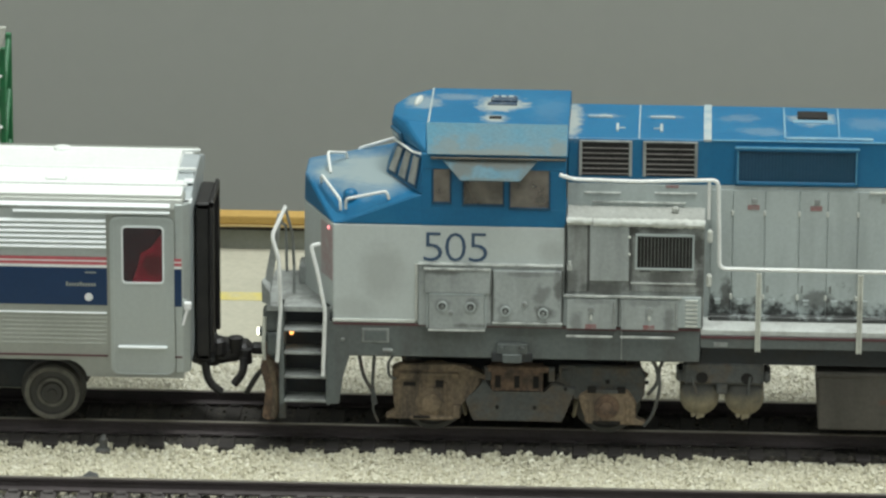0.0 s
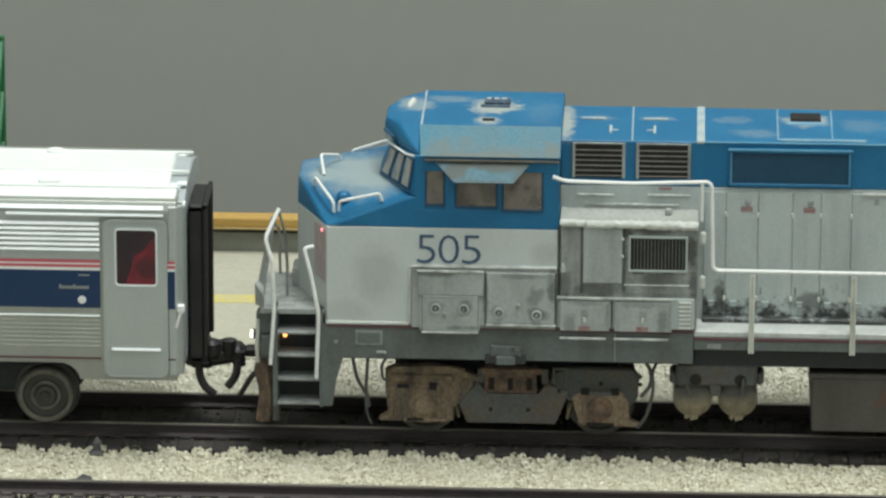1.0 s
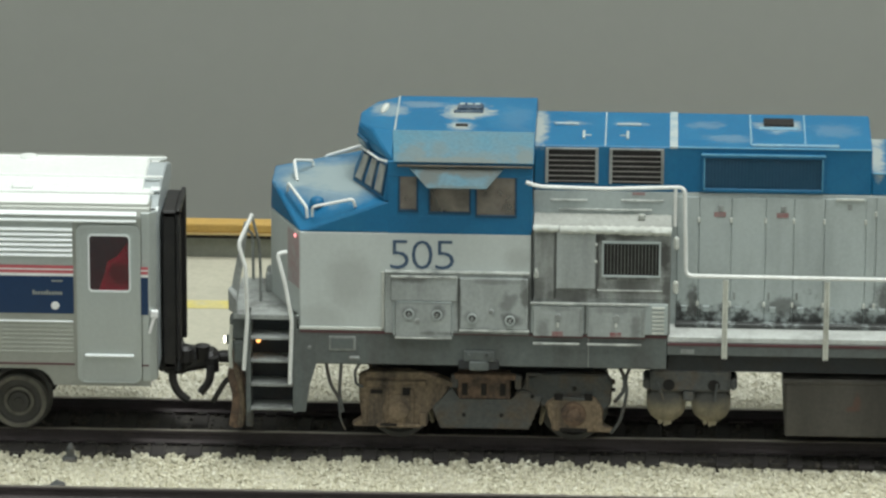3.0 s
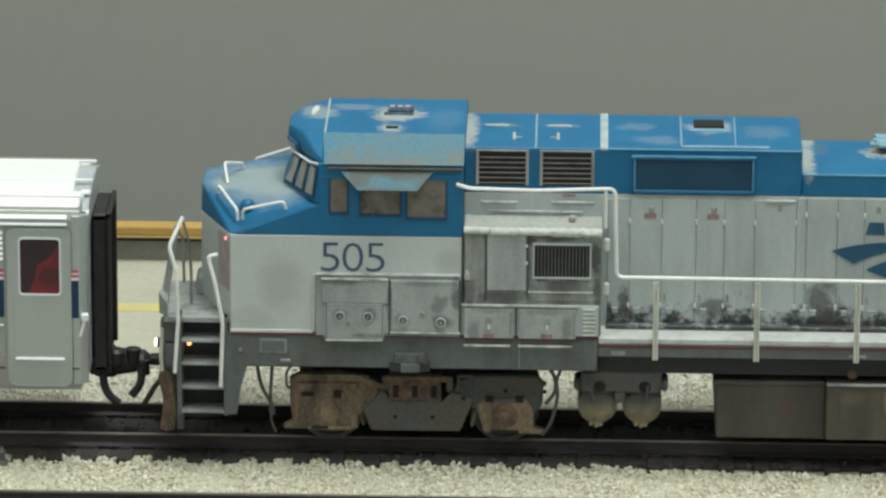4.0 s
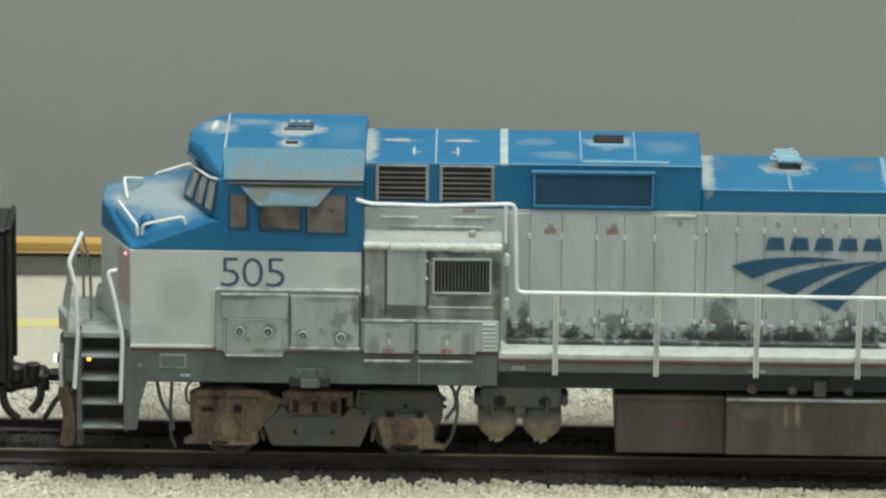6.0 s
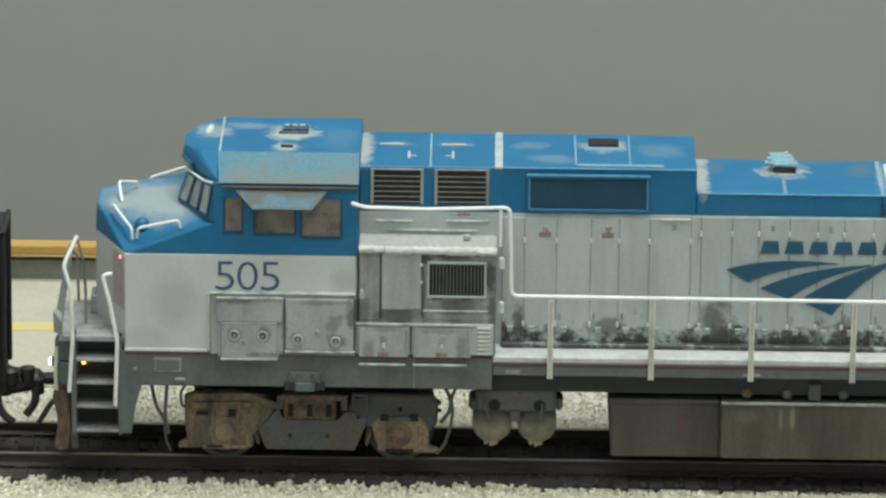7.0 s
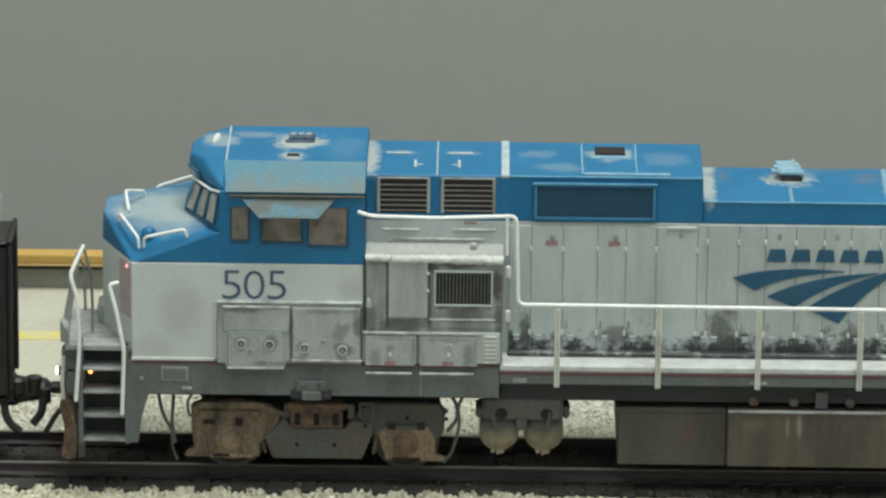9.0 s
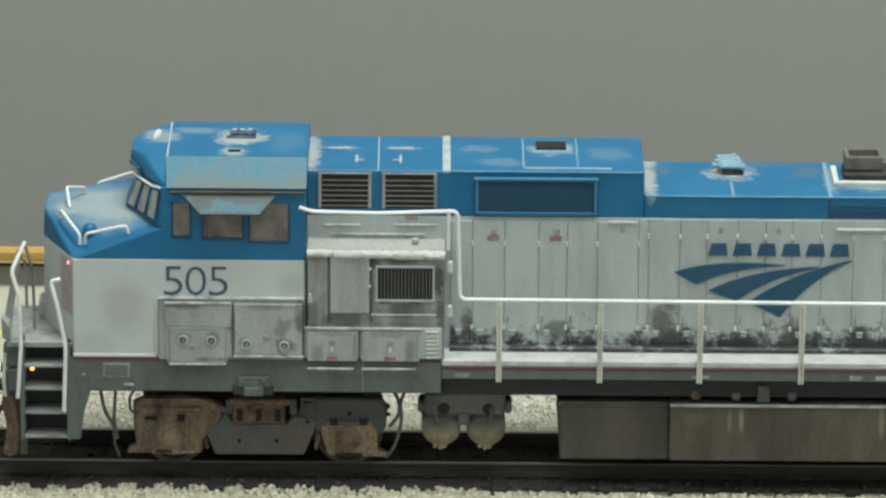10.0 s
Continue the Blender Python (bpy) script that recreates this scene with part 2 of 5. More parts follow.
def sooted(name, top, bottom):
    """The silver paint of the engine doors with ragged black soot splashed up from the walkway; heights in metres over the rails."""
    m = SILVER.copy()
    m.name = name
    n, l = m.node_tree.nodes, m.node_tree.links
    b = n["Principled BSDF"]
    paint = b.inputs["Base Color"].links[0].from_socket
    tc = n.new("ShaderNodeTexCoord")
    xyz = n.new("ShaderNodeSeparateXYZ")
    l.new(tc.outputs["Object"], xyz.inputs[0])
    rise = n.new("ShaderNodeMapRange")
    rise.inputs[1].default_value, rise.inputs[2].default_value = bottom, top
    rise.inputs[3].default_value, rise.inputs[4].default_value = 0.30, -0.36
    l.new(xyz.outputs[2], rise.inputs[0])
    total = rise.outputs[0]
    for scale, amount, detail in ((130, 1.0, 4), (620, 0.8, 6)):
        nz = n.new("ShaderNodeTexNoise")
        nz.inputs["Scale"].default_value, nz.inputs["Detail"].default_value, nz.inputs["Roughness"].default_value = scale, detail, 0.7
        l.new(tc.outputs["Object"], nz.inputs["Vector"])
        ctr = n.new("ShaderNodeMath")
        ctr.operation = "MULTIPLY_ADD"
        ctr.inputs[1].default_value, ctr.inputs[2].default_value = amount, -0.5 * amount
        l.new(nz.outputs[0], ctr.inputs[0])
        add = n.new("ShaderNodeMath")
        add.operation = "ADD"
        l.new(total, add.inputs[0])
        l.new(ctr.outputs[0], add.inputs[1])
        total = add.outputs[0]
    cut = n.new("ShaderNodeMapRange")
    cut.inputs[1].default_value, cut.inputs[2].default_value, cut.inputs[4].default_value = 0.02, 0.2, 0.94
    l.new(total, cut.inputs[0])
    mix = n.new("ShaderNodeMix")
    mix.data_type = "RGBA"
    l.new(cut.outputs[0], mix.inputs[0])
    l.new(paint, mix.inputs[6])
    mix.inputs[7].default_value = (0.028, 0.028, 0.026, 1)
    l.new(mix.outputs[2], b.inputs["Base Color"])
    return m


def worn(source, name, colour, spots, rough_edge=2.1, edge_scale=380.0):
    """A paint with ragged spots of wear, grime or painted highlight: (x, y, z, radius x, y, z, strength) in millimetres
    of the locomotive.
    """
    m = source.copy()
    m.name = name
    n, l = m.node_tree.nodes, m.node_tree.links
    b = n["Principled BSDF"]
    paint = b.inputs["Base Color"].links[0].from_socket
    tc = n.new("ShaderNodeTexCoord")
    nz = n.new("ShaderNodeTexNoise")
    nz.inputs["Scale"].default_value, nz.inputs["Detail"].default_value, nz.inputs["Roughness"].default_value = edge_scale, 6, 0.7
    l.new(tc.outputs["Object"], nz.inputs["Vector"])
    total = None
    for x, y, z, rx, ry, rz, strength in spots:
        sub = n.new("ShaderNodeVectorMath")
        sub.operation = "SUBTRACT"
        sub.inputs[1].default_value = ((x - 40) * MM, y * MM, z * MM)
        l.new(tc.outputs["Object"], sub.inputs[0])
        mul = n.new("ShaderNodeVectorMath")
        mul.operation = "MULTIPLY"
        mul.inputs[1].default_value = (1 / (rx * MM), 1 / (ry * MM), 1 / (rz * MM))
        l.new(sub.outputs[0], mul.inputs[0])
        ln = n.new("ShaderNodeVectorMath")
        ln.operation = "LENGTH"
        l.new(mul.outputs[0], ln.inputs[0])
        e = n.new("ShaderNodeMath")
        e.operation = "MULTIPLY_ADD"
        e.inputs[1].default_value = rough_edge
        l.new(nz.outputs[0], e.inputs[0])
        inv = n.new("ShaderNodeMath")
        inv.operation = "SUBTRACT"
        inv.inputs[0].default_value = 1 - rough_edge / 2
        l.new(ln.outputs["Value"], inv.inputs[1])
        l.new(inv.outputs[0], e.inputs[2])
        r = n.new("ShaderNodeMapRange")
        r.inputs[1].default_value, r.inputs[2].default_value, r.inputs[4].default_value = 0.0, 0.55, strength
        l.new(e.outputs[0], r.inputs[0])
        if total is None:
            total = r.outputs[0]
        else:
            mx = n.new("ShaderNodeMath")
            mx.operation = "MAXIMUM"
            l.new(total, mx.inputs[0])
            l.new(r.outputs[0], mx.inputs[1])
            total = mx.outputs[0]
    mix = n.new("ShaderNodeMix")
    mix.data_type = "RGBA"
    l.new(total, mix.inputs[0])
    l.new(paint, mix.inputs[6])
    mix.inputs[7].default_value = (*colour, 1)
    l.new(mix.outputs[2], b.inputs["Base Color"])
    return m


PALE, GRIME = (0.42, 0.44, 0.39), (0.075, 0.075, 0.07)
BLUE_ROOF = worn(BLUE, "worn_blue_roof_paint", PALE, [(-32.5, 3.2, 57, 5.6, 5.2, 3, 0.85), (-33.6, -5.6, 57, 3.0, 3.0, 3, 0.9), (-46.5, 4, 57, 4.2, 5, 3, 0.5), (-41, 7, 57, 5, 3, 3, 0.3),
                 (-24, 0, 57, 4, 9, 3, 0.08)])
BLUE_HOOD = worn(BLUE, "worn_blue_hood_paint", PALE, [(-20.0, 0, 55.4, 2.2, 16, 2, 0.85), (-14, 3, 55.4, 4, 1.6, 2, 0.3), (-3.5, 3, 55.4, 3.5, 1.6, 2, 0.3), (10, 3, 55.4, 4, 3, 2, 0.2),
                 (23, 3.4, 55.4, 5.2, 4.4, 2, 0.7), (14, -5, 55.4, 5, 3, 2, 0.2), (33, 1, 55.4, 5, 5, 2, 0.15)])
BLUE_REAR = worn(worn(BLUE, "worn_blue_rear_paint", PALE, [(40.3, 0, 51, 1.7, 16, 2.4, 0.85), (55, 3.6, 51, 5.2, 4.8, 2, 0.95), (72.8, 0, 51, 1.5, 10, 2, 0.4), (80, -2, 51, 7, 6, 2, 0.6), (55, -6, 51, 0.45, 6, 2, 0.5)]),
                 "grimy_blue_rear_paint", (0.12, 0.15, 0.15), [(69, 4.5, 51, 3.4, 4.4, 2, 0.45), (43, 5, 51, 1.6, 4, 2, 0.4), (62, 9, 51, 8, 1.6, 2, 0.35)])
BLUE_NOSE = worn(BLUE, "dusty_blue_nose_top", (0.32, 0.38, 0.375), [(-55, -3, 47.6, 15.5, 16, 5.0, 0.9), (-62, -4, 46.6, 6, 8, 2.2, 0.85)], 0.75, 200)
EAVE = worn(BLUE_FADED, "rust_streaked_eave", (0.17, 0.175, 0.15), [(-33, -17, 54.1, 14, 3, 0.8, 0.7), (-42, -15.5, 55, 3.2, 4, 2.4, 0.55), (-37, -14.5, 55.3, 2.4, 3, 1.6, 0.35), (-22, -16, 55, 2.5, 4, 2, 0.6), (-30, -16, 55, 8, 2, 1.5, 0.4)])
AWNING = worn(BLUE_FADED, "grimy_awning", (0.11, 0.115, 0.1), [(-39.5, -19, 51.6, 3.0, 3, 2.4, 0.85), (-33, -18.2, 52.6, 11, 2, 0.8, 0.95), (-26.8, -18.8, 51.8, 1.6, 3, 1.6, 0.6), (-30, -18.4, 52.3, 5, 3, 0.9, 0.8), (-27.5, -19.5, 51, 2, 3, 1.4, 0.6), (-34, -20.3, 50.2, 6, 1, 0.4, 0.6)])
TANK_STAINED = worn(TANK, "rust_marked_tank", (0.17, 0.06, 0.04), [(37.5, -15, 9.8, 0.8, 2, 2.0, 0.35), (37.0, -15, 8.4, 1.4, 2, 0.7, 0.4)])
# Pale vertical streaks paint highlights onto the dusty skirt.
SKIRT_STREAKED = worn(TANK_LIGHT, "highlight_streaked_skirt", (0.32, 0.27, 0.19), [(57.0, -17, 11.4, 0.6, 2, 2.8, 0.6), (54.9, -17, 11.0, 0.4, 2, 2.4, 0.4), (82, -17, 11, 0.7, 2, 4, 0.5), (49, -17, 11.6, 2.5, 2, 1.6, 0.15)], 0.9, 300)
DRUM_DARK = worn(DRUM, "dark_topped_drum", (0.06, 0.062, 0.062), [(3.6, -15, 11.4, 6, 4, 3.8, 0.9), (11.6, -15, 11.2, 6, 4, 3.4, 0.9)], 0.9, 260)
LOCKER = worn(mat("dusty_silver_paint", (0.39, 0.42, 0.41), 0.5, 0.0, (0.16, 0.17, 0.16), 0.6, 150, 0.08, streak=True), "grimy_silver_lockers", GRIME, [(-24.4, -18.8, 28.6, 1.7, 2, 2.6, 0.5), (-24.2, -18.8, 25.4, 2.2, 2, 1.6, 0.7), (-36.8, -18.8, 26.4, 1.9, 2, 1.6, 0.6), (-21.6, -18.8, 30, 1.0, 2, 4, 0.7),
              (-42.2, -18.8, 26.4, 1.6, 2, 1.3, 0.4), (-31, -18.8, 25.6, 1.6, 2, 1.3, 0.4), (-33.4, -18.8, 28, 0.6, 2, 6, 0.5), (-31.5, -18.4, 22.6, 12, 2, 0.6, 0.6), (-15.8, -18.3, 27.6, 4, 1, 0.8, 0.35), (-5, -18.3, 27.4, 4, 1, 0.9, 0.35),
              (-18.5, -18.3, 23.5, 1.4, 1, 3, 0.45), (-2, -18.3, 24, 1.2, 1, 3, 0.45), (-42, -18.8, 32.6, 5, 1, 0.8, 0.55), (-27, -18.8, 32.4, 5, 1, 0.7, 0.4)])
BOXPAINT = worn(SILVER_DULL, "grimy_box_paint", GRIME, [(-14, -17.5, 29.6, 7, 2, 1.4, 0.65), (-19.2, -17.5, 31, 2, 2, 3.4, 0.6), (-3, -17.5, 31.6, 7, 2, 1.3, 0.6), (-4, -17.5, 41.2, 6, 2, 1.1, 0.75), (2.9, -17.5, 36.8, 1.6, 2, 3.6, 0.98),
                (-9.2, -17.5, 36, 0.9, 2, 6, 0.6), (-17.8, -17.5, 41.5, 3, 2, 1.2, 0.5), (-8.7, -17.5, 40.6, 1.6, 2, 1.6, 0.9), (3.2, -17.5, 31, 1.2, 2, 3, 0.8)])
CABPAINT = worn(mat("clean_silver_paint", (0.55, 0.59, 0.57), 0.45, 0.0, (0.42, 0.45, 0.43), 0.4, 70, 0.03, streak=True), "smudged_cab_side", (0.3, 0.31, 0.29), [(-52.5, -17.5, 32, 5.5, 3, 6.5, 0.4), (-23, -17.5, 36, 3, 3, 3, 0.35), (-58, -17.5, 25, 5, 3, 3, 0.25)], 1.0, 200)
DOOR_SOOT = worn(sooted("sooted_silver_paint", 0.0318, 0.0222), "sooted_engine_doors", GRIME, [(43, -10.8, 27.5, 3.4, 2, 4.6, 0.8), (66, -10.8, 25.5, 2.5, 2, 3.2, 0.85), (8, -10.8, 27, 1.4, 2, 4, 0.8), (24, -10.8, 26, 4, 2, 2.4, 0.7)])

# ---- building helpers (millimetres) ----
BASE = {}


def thing(name, base, label, category, group=""):
    ob = new(name)
    ob.empty_display_size = 0.005
    ob.location = [c * MM for c in base]
    BASE[ob.name] = Vector(base)
    return tagged(ob, label, category, group)


def part(name, bm, material, parent=None, label="", base=None, kind="", smooth=False):
    """Links a bmesh, in millimetres of the world, as one mesh under a thing or part, or as a top-level mesh at base."""
    if parent is not None and base is None:
        base = BASE[parent.name]
    base = Vector(base or (0, 0, 0))
    bmesh.ops.recalc_face_normals(bm, faces=bm.faces)
    for v in bm.verts:
        v.co = (v.co - base) * MM
    if smooth:
        for f in bm.faces:
            f.smooth = True
    me = bpy.data.meshes.new(name)
    bm.to_mesh(me)
    bm.free()
    me.materials.append(material)
    ob = new(name, me)
    if smooth:
        me.set_sharp_from_angle(angle=radians(40))
    if parent is None:
        ob.location = base * MM
    else:
        ob.parent = parent
    BASE[ob.name] = base
    return tagged(ob, label, kind=kind)


def merge(*bms):
    """One bmesh out of several."""
    out = bmesh.new()
    for b in bms:
        made = [out.verts.new(v.co) for v in b.verts]
        b.verts.index_update()
        for f in b.faces:
            out.faces.new([made[v.index] for v in f.verts])
        b.free()
    return out


def bevelled(bm, w, seg=1):
    if w:
        bmesh.ops.bevel(bm, geom=bm.edges[:], offset=w, segments=seg, profile=0.5, affect="EDGES", clamp_overlap=True)
    return bm


def box(x0, x1, y0, y1, z0, z1, bev=0.12, seg=1):
    bm = bmesh.new()
    bmesh.ops.create_cube(bm, size=1)
    for v in bm.verts:
        v.co = ((x0 + x1) / 2 + v.co.x * (x1 - x0), (y0 + y1) / 2 + v.co.y * (y1 - y0), (z0 + z1) / 2 + v.co.z * (z1 - z0))
    return bevelled(bm, bev, seg)


def hull(points, bev=0.12):
    bm = bmesh.new()
    for p in points:
        bm.verts.new(p)
    got = bmesh.ops.convex_hull(bm, input=bm.verts[:])
    junk = [g for g in got["geom_interior"] + got["geom_unused"] if isinstance(g, bmesh.types.BMVert)]
    bmesh.ops.delete(bm, geom=list(set(junk)), context="VERTS")
    bmesh.ops.dissolve_limit(bm, angle_limit=0.01, verts=bm.verts[:], edges=bm.edges[:])
    return bevelled(bm, bev)


def prism(outline, axis, a, b, bev=0.0):
    """An outline in the two other axes (in the order of xyz), drawn out along axis from a to b."""
    bm = bmesh.new()

    def at(p, d):
        return {"x": (d, p[0], p[1]), "y": (p[0], d, p[1]), "z": (p[0], p[1], d)}[axis]

    lo = [bm.verts.new(at(p, a)) for p in outline]
    hi = [bm.verts.new(at(p, b)) for p in outline]
    bm.faces.new(lo)
    bm.faces.new(hi[::-1])
    for i in range(len(outline)):
        j = (i + 1) % len(outline)
        bm.faces.new((lo[i], hi[i], hi[j], lo[j]))
    return bevelled(bm, bev)


def tube(points, r, seg=8):
    """A wire along points."""
    pts = [Vector(p) for p in points]
    bm = bmesh.new()
    rings = []
    side = None
    for i, p in enumerate(pts):
        d = (pts[min(i + 1, len(pts) - 1)] - pts[max(i - 1, 0)]).normalized()
        if side is None:
            side = d.orthogonal().normalized()
        side = (side - d * side.dot(d)).normalized()
        up = d.cross(side)
        rings.append([bm.verts.new(p + (side * math.cos(k * math.tau / seg) + up * math.sin(k * math.tau / seg)) * r) for k in range(seg)])
    for a, b in zip(rings, rings[1:]):
        for k in range(seg):
            bm.faces.new((a[k], a[(k + 1) % seg], b[(k + 1) % seg], b[k]))
    bm.faces.new(rings[0][::-1])
    bm.faces.new(rings[-1])
    return bm


def bent(points, r=1.0, n=4):
    """The same line with its corners rounded."""
    pts = [Vector(p) for p in points]
    out = [pts[0]]
    for a, p, b in zip(pts, pts[1:], pts[2:]):
        u, w = (a - p), (b - p)
        k = min(r, u.length * 0.45, w.length * 0.45)
        s, e = p + u.normalized() * k, p + w.normalized() * k
        for i in range(n + 1):
            f = i / n
            out.append(s * (1 - f) ** 2 + p * 2 * f * (1 - f) + e * f * f)
    out.append(pts[-1])
    return out


def lathe(profile, centre, axis="y", seg=28, ring=False):
    """Turns (along, radius) pairs round an axis through centre."""
    bm = bmesh.new()
    rings = []
    for a, r in profile:
        loop = []
        for k in range(seg):
            c, s = math.cos(k * math.tau / seg) * r, math.sin(k * math.tau / seg) * r
            o = {"x": (a, c, s), "y": (c, a, s), "z": (c, s, a)}[axis]
            loop.append(bm.verts.new(Vector(centre) + Vector(o)))
        rings.append(loop)
    for a, b in zip(rings, rings[1:]):
        for k in range(seg):
            bm.faces.new((a[k], a[(k + 1) % seg], b[(k + 1) % seg], b[k]))
    if ring:
        for k in range(seg):
            bm.faces.new((rings[-1][k], rings[-1][(k + 1) % seg], rings[0][(k + 1) % seg], rings[0][k]))
        return bm
    bm.faces.new(rings[0])
    bm.faces.new(rings[-1][::-1])
    return bm


def slab(corners, thick):
    """A thin plate on four corners, thickened away from its face."""
    c = [Vector(p) for p in corners]
    nrm = (c[1] - c[0]).cross(c[3] - c[0]).normalized() * thick
    return hull(c + [p + nrm for p in c], 0)


def lettering(text, x0, x1, z0, z1, y, depth=0.12):
    """Letters of the built-in font on a wall that faces -y, fitted into a rectangle."""
    cu = bpy.data.curves.new("lettering", "FONT")
    cu.body, cu.extrude, cu.resolution_u, cu.offset = text, 0.02, 3, -0.014
    tmp = bpy.data.objects.new("lettering", cu)
    scene.collection.objects.link(tmp)
    bpy.context.view_layer.update()
    me = bpy.data.meshes.new_from_object(tmp)
    bm = bmesh.new()
    bm.from_mesh(me)
    bpy.data.objects.remove(tmp)
    bpy.data.meshes.remove(me)
    bmesh.ops.remove_doubles(bm, verts=bm.verts[:], dist=1e-5)
    xs, ys = [v.co.x for v in bm.verts], [v.co.y for v in bm.verts]
    for v in bm.verts:
        fx, fy = (v.co.x - min(xs)) / (max(xs) - min(xs)), (v.co.y - min(ys)) / (max(ys) - min(ys))
        v.co = (x0 + fx * (x1 - x0), y - depth * (1 if v.co.z > 0 else 0), z0 + fy * (z1 - z0))
    return bm



# ---- setting ----
X0, X1 = -420.0, 330.0
TABLE_Z = -6.0


def plain(name, bm, material, label, category):
    return tagged(part(name, bm, material, None, label, (0, 0, 0)), category=category, kind="structure")


plain("ground", box(X0, X1, -92, 36, TABLE_Z - 12, TABLE_Z + 2, 0), BED, "pale gritty ballast ground of the model railway", "ground")
plain("road", box(X0, X1, 36.1, 100.4, TABLE_Z - 12, -3.0, 0), PLATFORM, "beige dusty road behind the tracks", "road")
plain("road_line", box(X0, X1, 68.3, 73.2, -3.1, -2.92, 0), YELLOW, "yellow line painted along the road", "line")
plain("riser", box(X0, X1, 100.5, 104, TABLE_Z - 12, 0.9, 0.1), RISER, "grey kerb wall behind the road", "riser")
# Solid near-black strip paints the shade in the gap below the beam.
plain("riser_shade", box(X0, X1, 100.3, 103.8, 0.95, 2.4, 0), SHADOW_GAP, "near-black strip painted as the shade under the ochre beam", "gap")
plain("beam", box(X0, X1, 99.0, 103.0, 2.42, 4.3, 0.3, 2), ORANGE, "ochre painted wooden beam along the backdrop", "beam")
bead = bmesh.new()
bead_rows = [[bead.verts.new((X0 + k * 3.0, y, z + 0.13 * noise.noise((k * 0.21, 0, 2)) * (0 if j > 1 else 1))) for j, (y, z) in enumerate(((98.7, 2.05), (99.4, 2.0), (99.4, 2.4), (98.7, 2.4)))] for k in range(250)]
for a, b in zip(bead_rows, bead_rows[1:]):
    for j in range(4):
        bead.faces.new((a[j], a[(j + 1) % 4], b[(j + 1) % 4], b[j]))
plain("beam_edge", bead, mat("pale_ochre_edge", (0.56, 0.42, 0.19), 0.6, 0.0, (0.42, 0.28, 0.1), 0.6, 60), "paler uneven lower edge of the ochre beam", "beam")
plain("wall_backdrop", box(-1100, 1100, 260, 300, -950, 1800, 0), WALL, "plain grey painted backdrop wall", "wall")
plain("wall_front", box(-1100, 1100, -1640, -1600, -950, 1800, 0), ROOM, "plain pale hall wall", "wall")
plain("wall_west", box(-1140, -1100, -1640, 300, -950, 1800, 0), ROOM, "plain pale hall wall", "wall")
plain("wall_east", box(1100, 1140, -1640, 300, -950, 1800, 0), ROOM, "plain pale hall wall", "wall")
plain("ceiling", box(-1140, 1140, -1640, 300, 1800, 1840, 0), ROOM, "plain white hall ceiling", "ceiling")
plain("floor", box(-1140, 1140, -1640, 300, -990, -950, 0), RISER, "plain grey hall floor", "floor")
plain("table", box(X0, X1, -92, 104, -949, TABLE_Z - 12.1, 0), RISER, "solid grey table that carries the model railway", "table")


# ---- tracks ----
def track(centre, x0, x1, tie_mat, label, first):
    t = thing("railway_track", ((x0 + x1) / 2, centre, TABLE_Z), label, "track", "model railway tracks")
    for s in (-1, 1):
        y = centre + s * 8.25
        web = [(y - 1.1, -2.6), (y + 1.1, -2.6), (y + 1.1, -2.3), (y + 0.28, -1.9), (y + 0.28, -1.0), (y + 0.5, -0.75), (y + 0.5, -0.36), (y - 0.5, -0.36),
               (y - 0.5, -0.75), (y - 0.28, -1.0), (y - 0.28, -1.9), (y - 1.1, -2.3)]
        r = part("rail", prism(web, "x", x0, x1), RAIL_SIDE, t)
        part("railhead", box(x0, x1, y - 0.42, y + 0.42, -0.36, -0.26, 0), RAIL_TOP, r, "worn shiny top of the rail")
    bm = merge(box(-1.35, 1.35, centre - 15, centre + 15, -4.4, -2.62, 0.15),
               *[box(-0.9, 0.9, centre + s * 8.25 + o - 0.55, centre + s * 8.25 + o + 0.55, -2.65, -2.15, 0.15) for s in (-1, 1) for o in (-1.55, 1.55)])
    one = part("tie", bm, tie_mat, t, base=(0, centre, -4.4))
    one.location = ((first - (x0 + x1) / 2) * MM, 0, (-4.4 - TABLE_Z) * MM)
    k = 1
    while first + 6.35 * k < x1 - 2:
        ob = new("tie", one.data)
        ob.parent = t
        ob.location = ((first + 6.35 * k - (x0 + x1) / 2) * MM, random.uniform(-0.3, 0.3) * MM, one.location.z)
        ob.rotation_euler.z = random.uniform(-0.012, 0.012)
        k += 1
    return t


track(0.0, -400, 200, TIE, "dark brown model railway track under the train", -398.6)
track(-46.75, -400, 200, TIE_GREY, "empty grey model railway track beside the train", -396.0)
plain("track_bed", box(X0, X1, -12.9, 14.6, TABLE_Z, -3.0, 0), DARK_BED, "dark bed of the track under the train", "ground")


plain("ballast_bed", box(X0, X1, 14.7, 36.05, TABLE_Z, -3.5, 0), BED, "pale gritty bed between the track and the road", "ground")


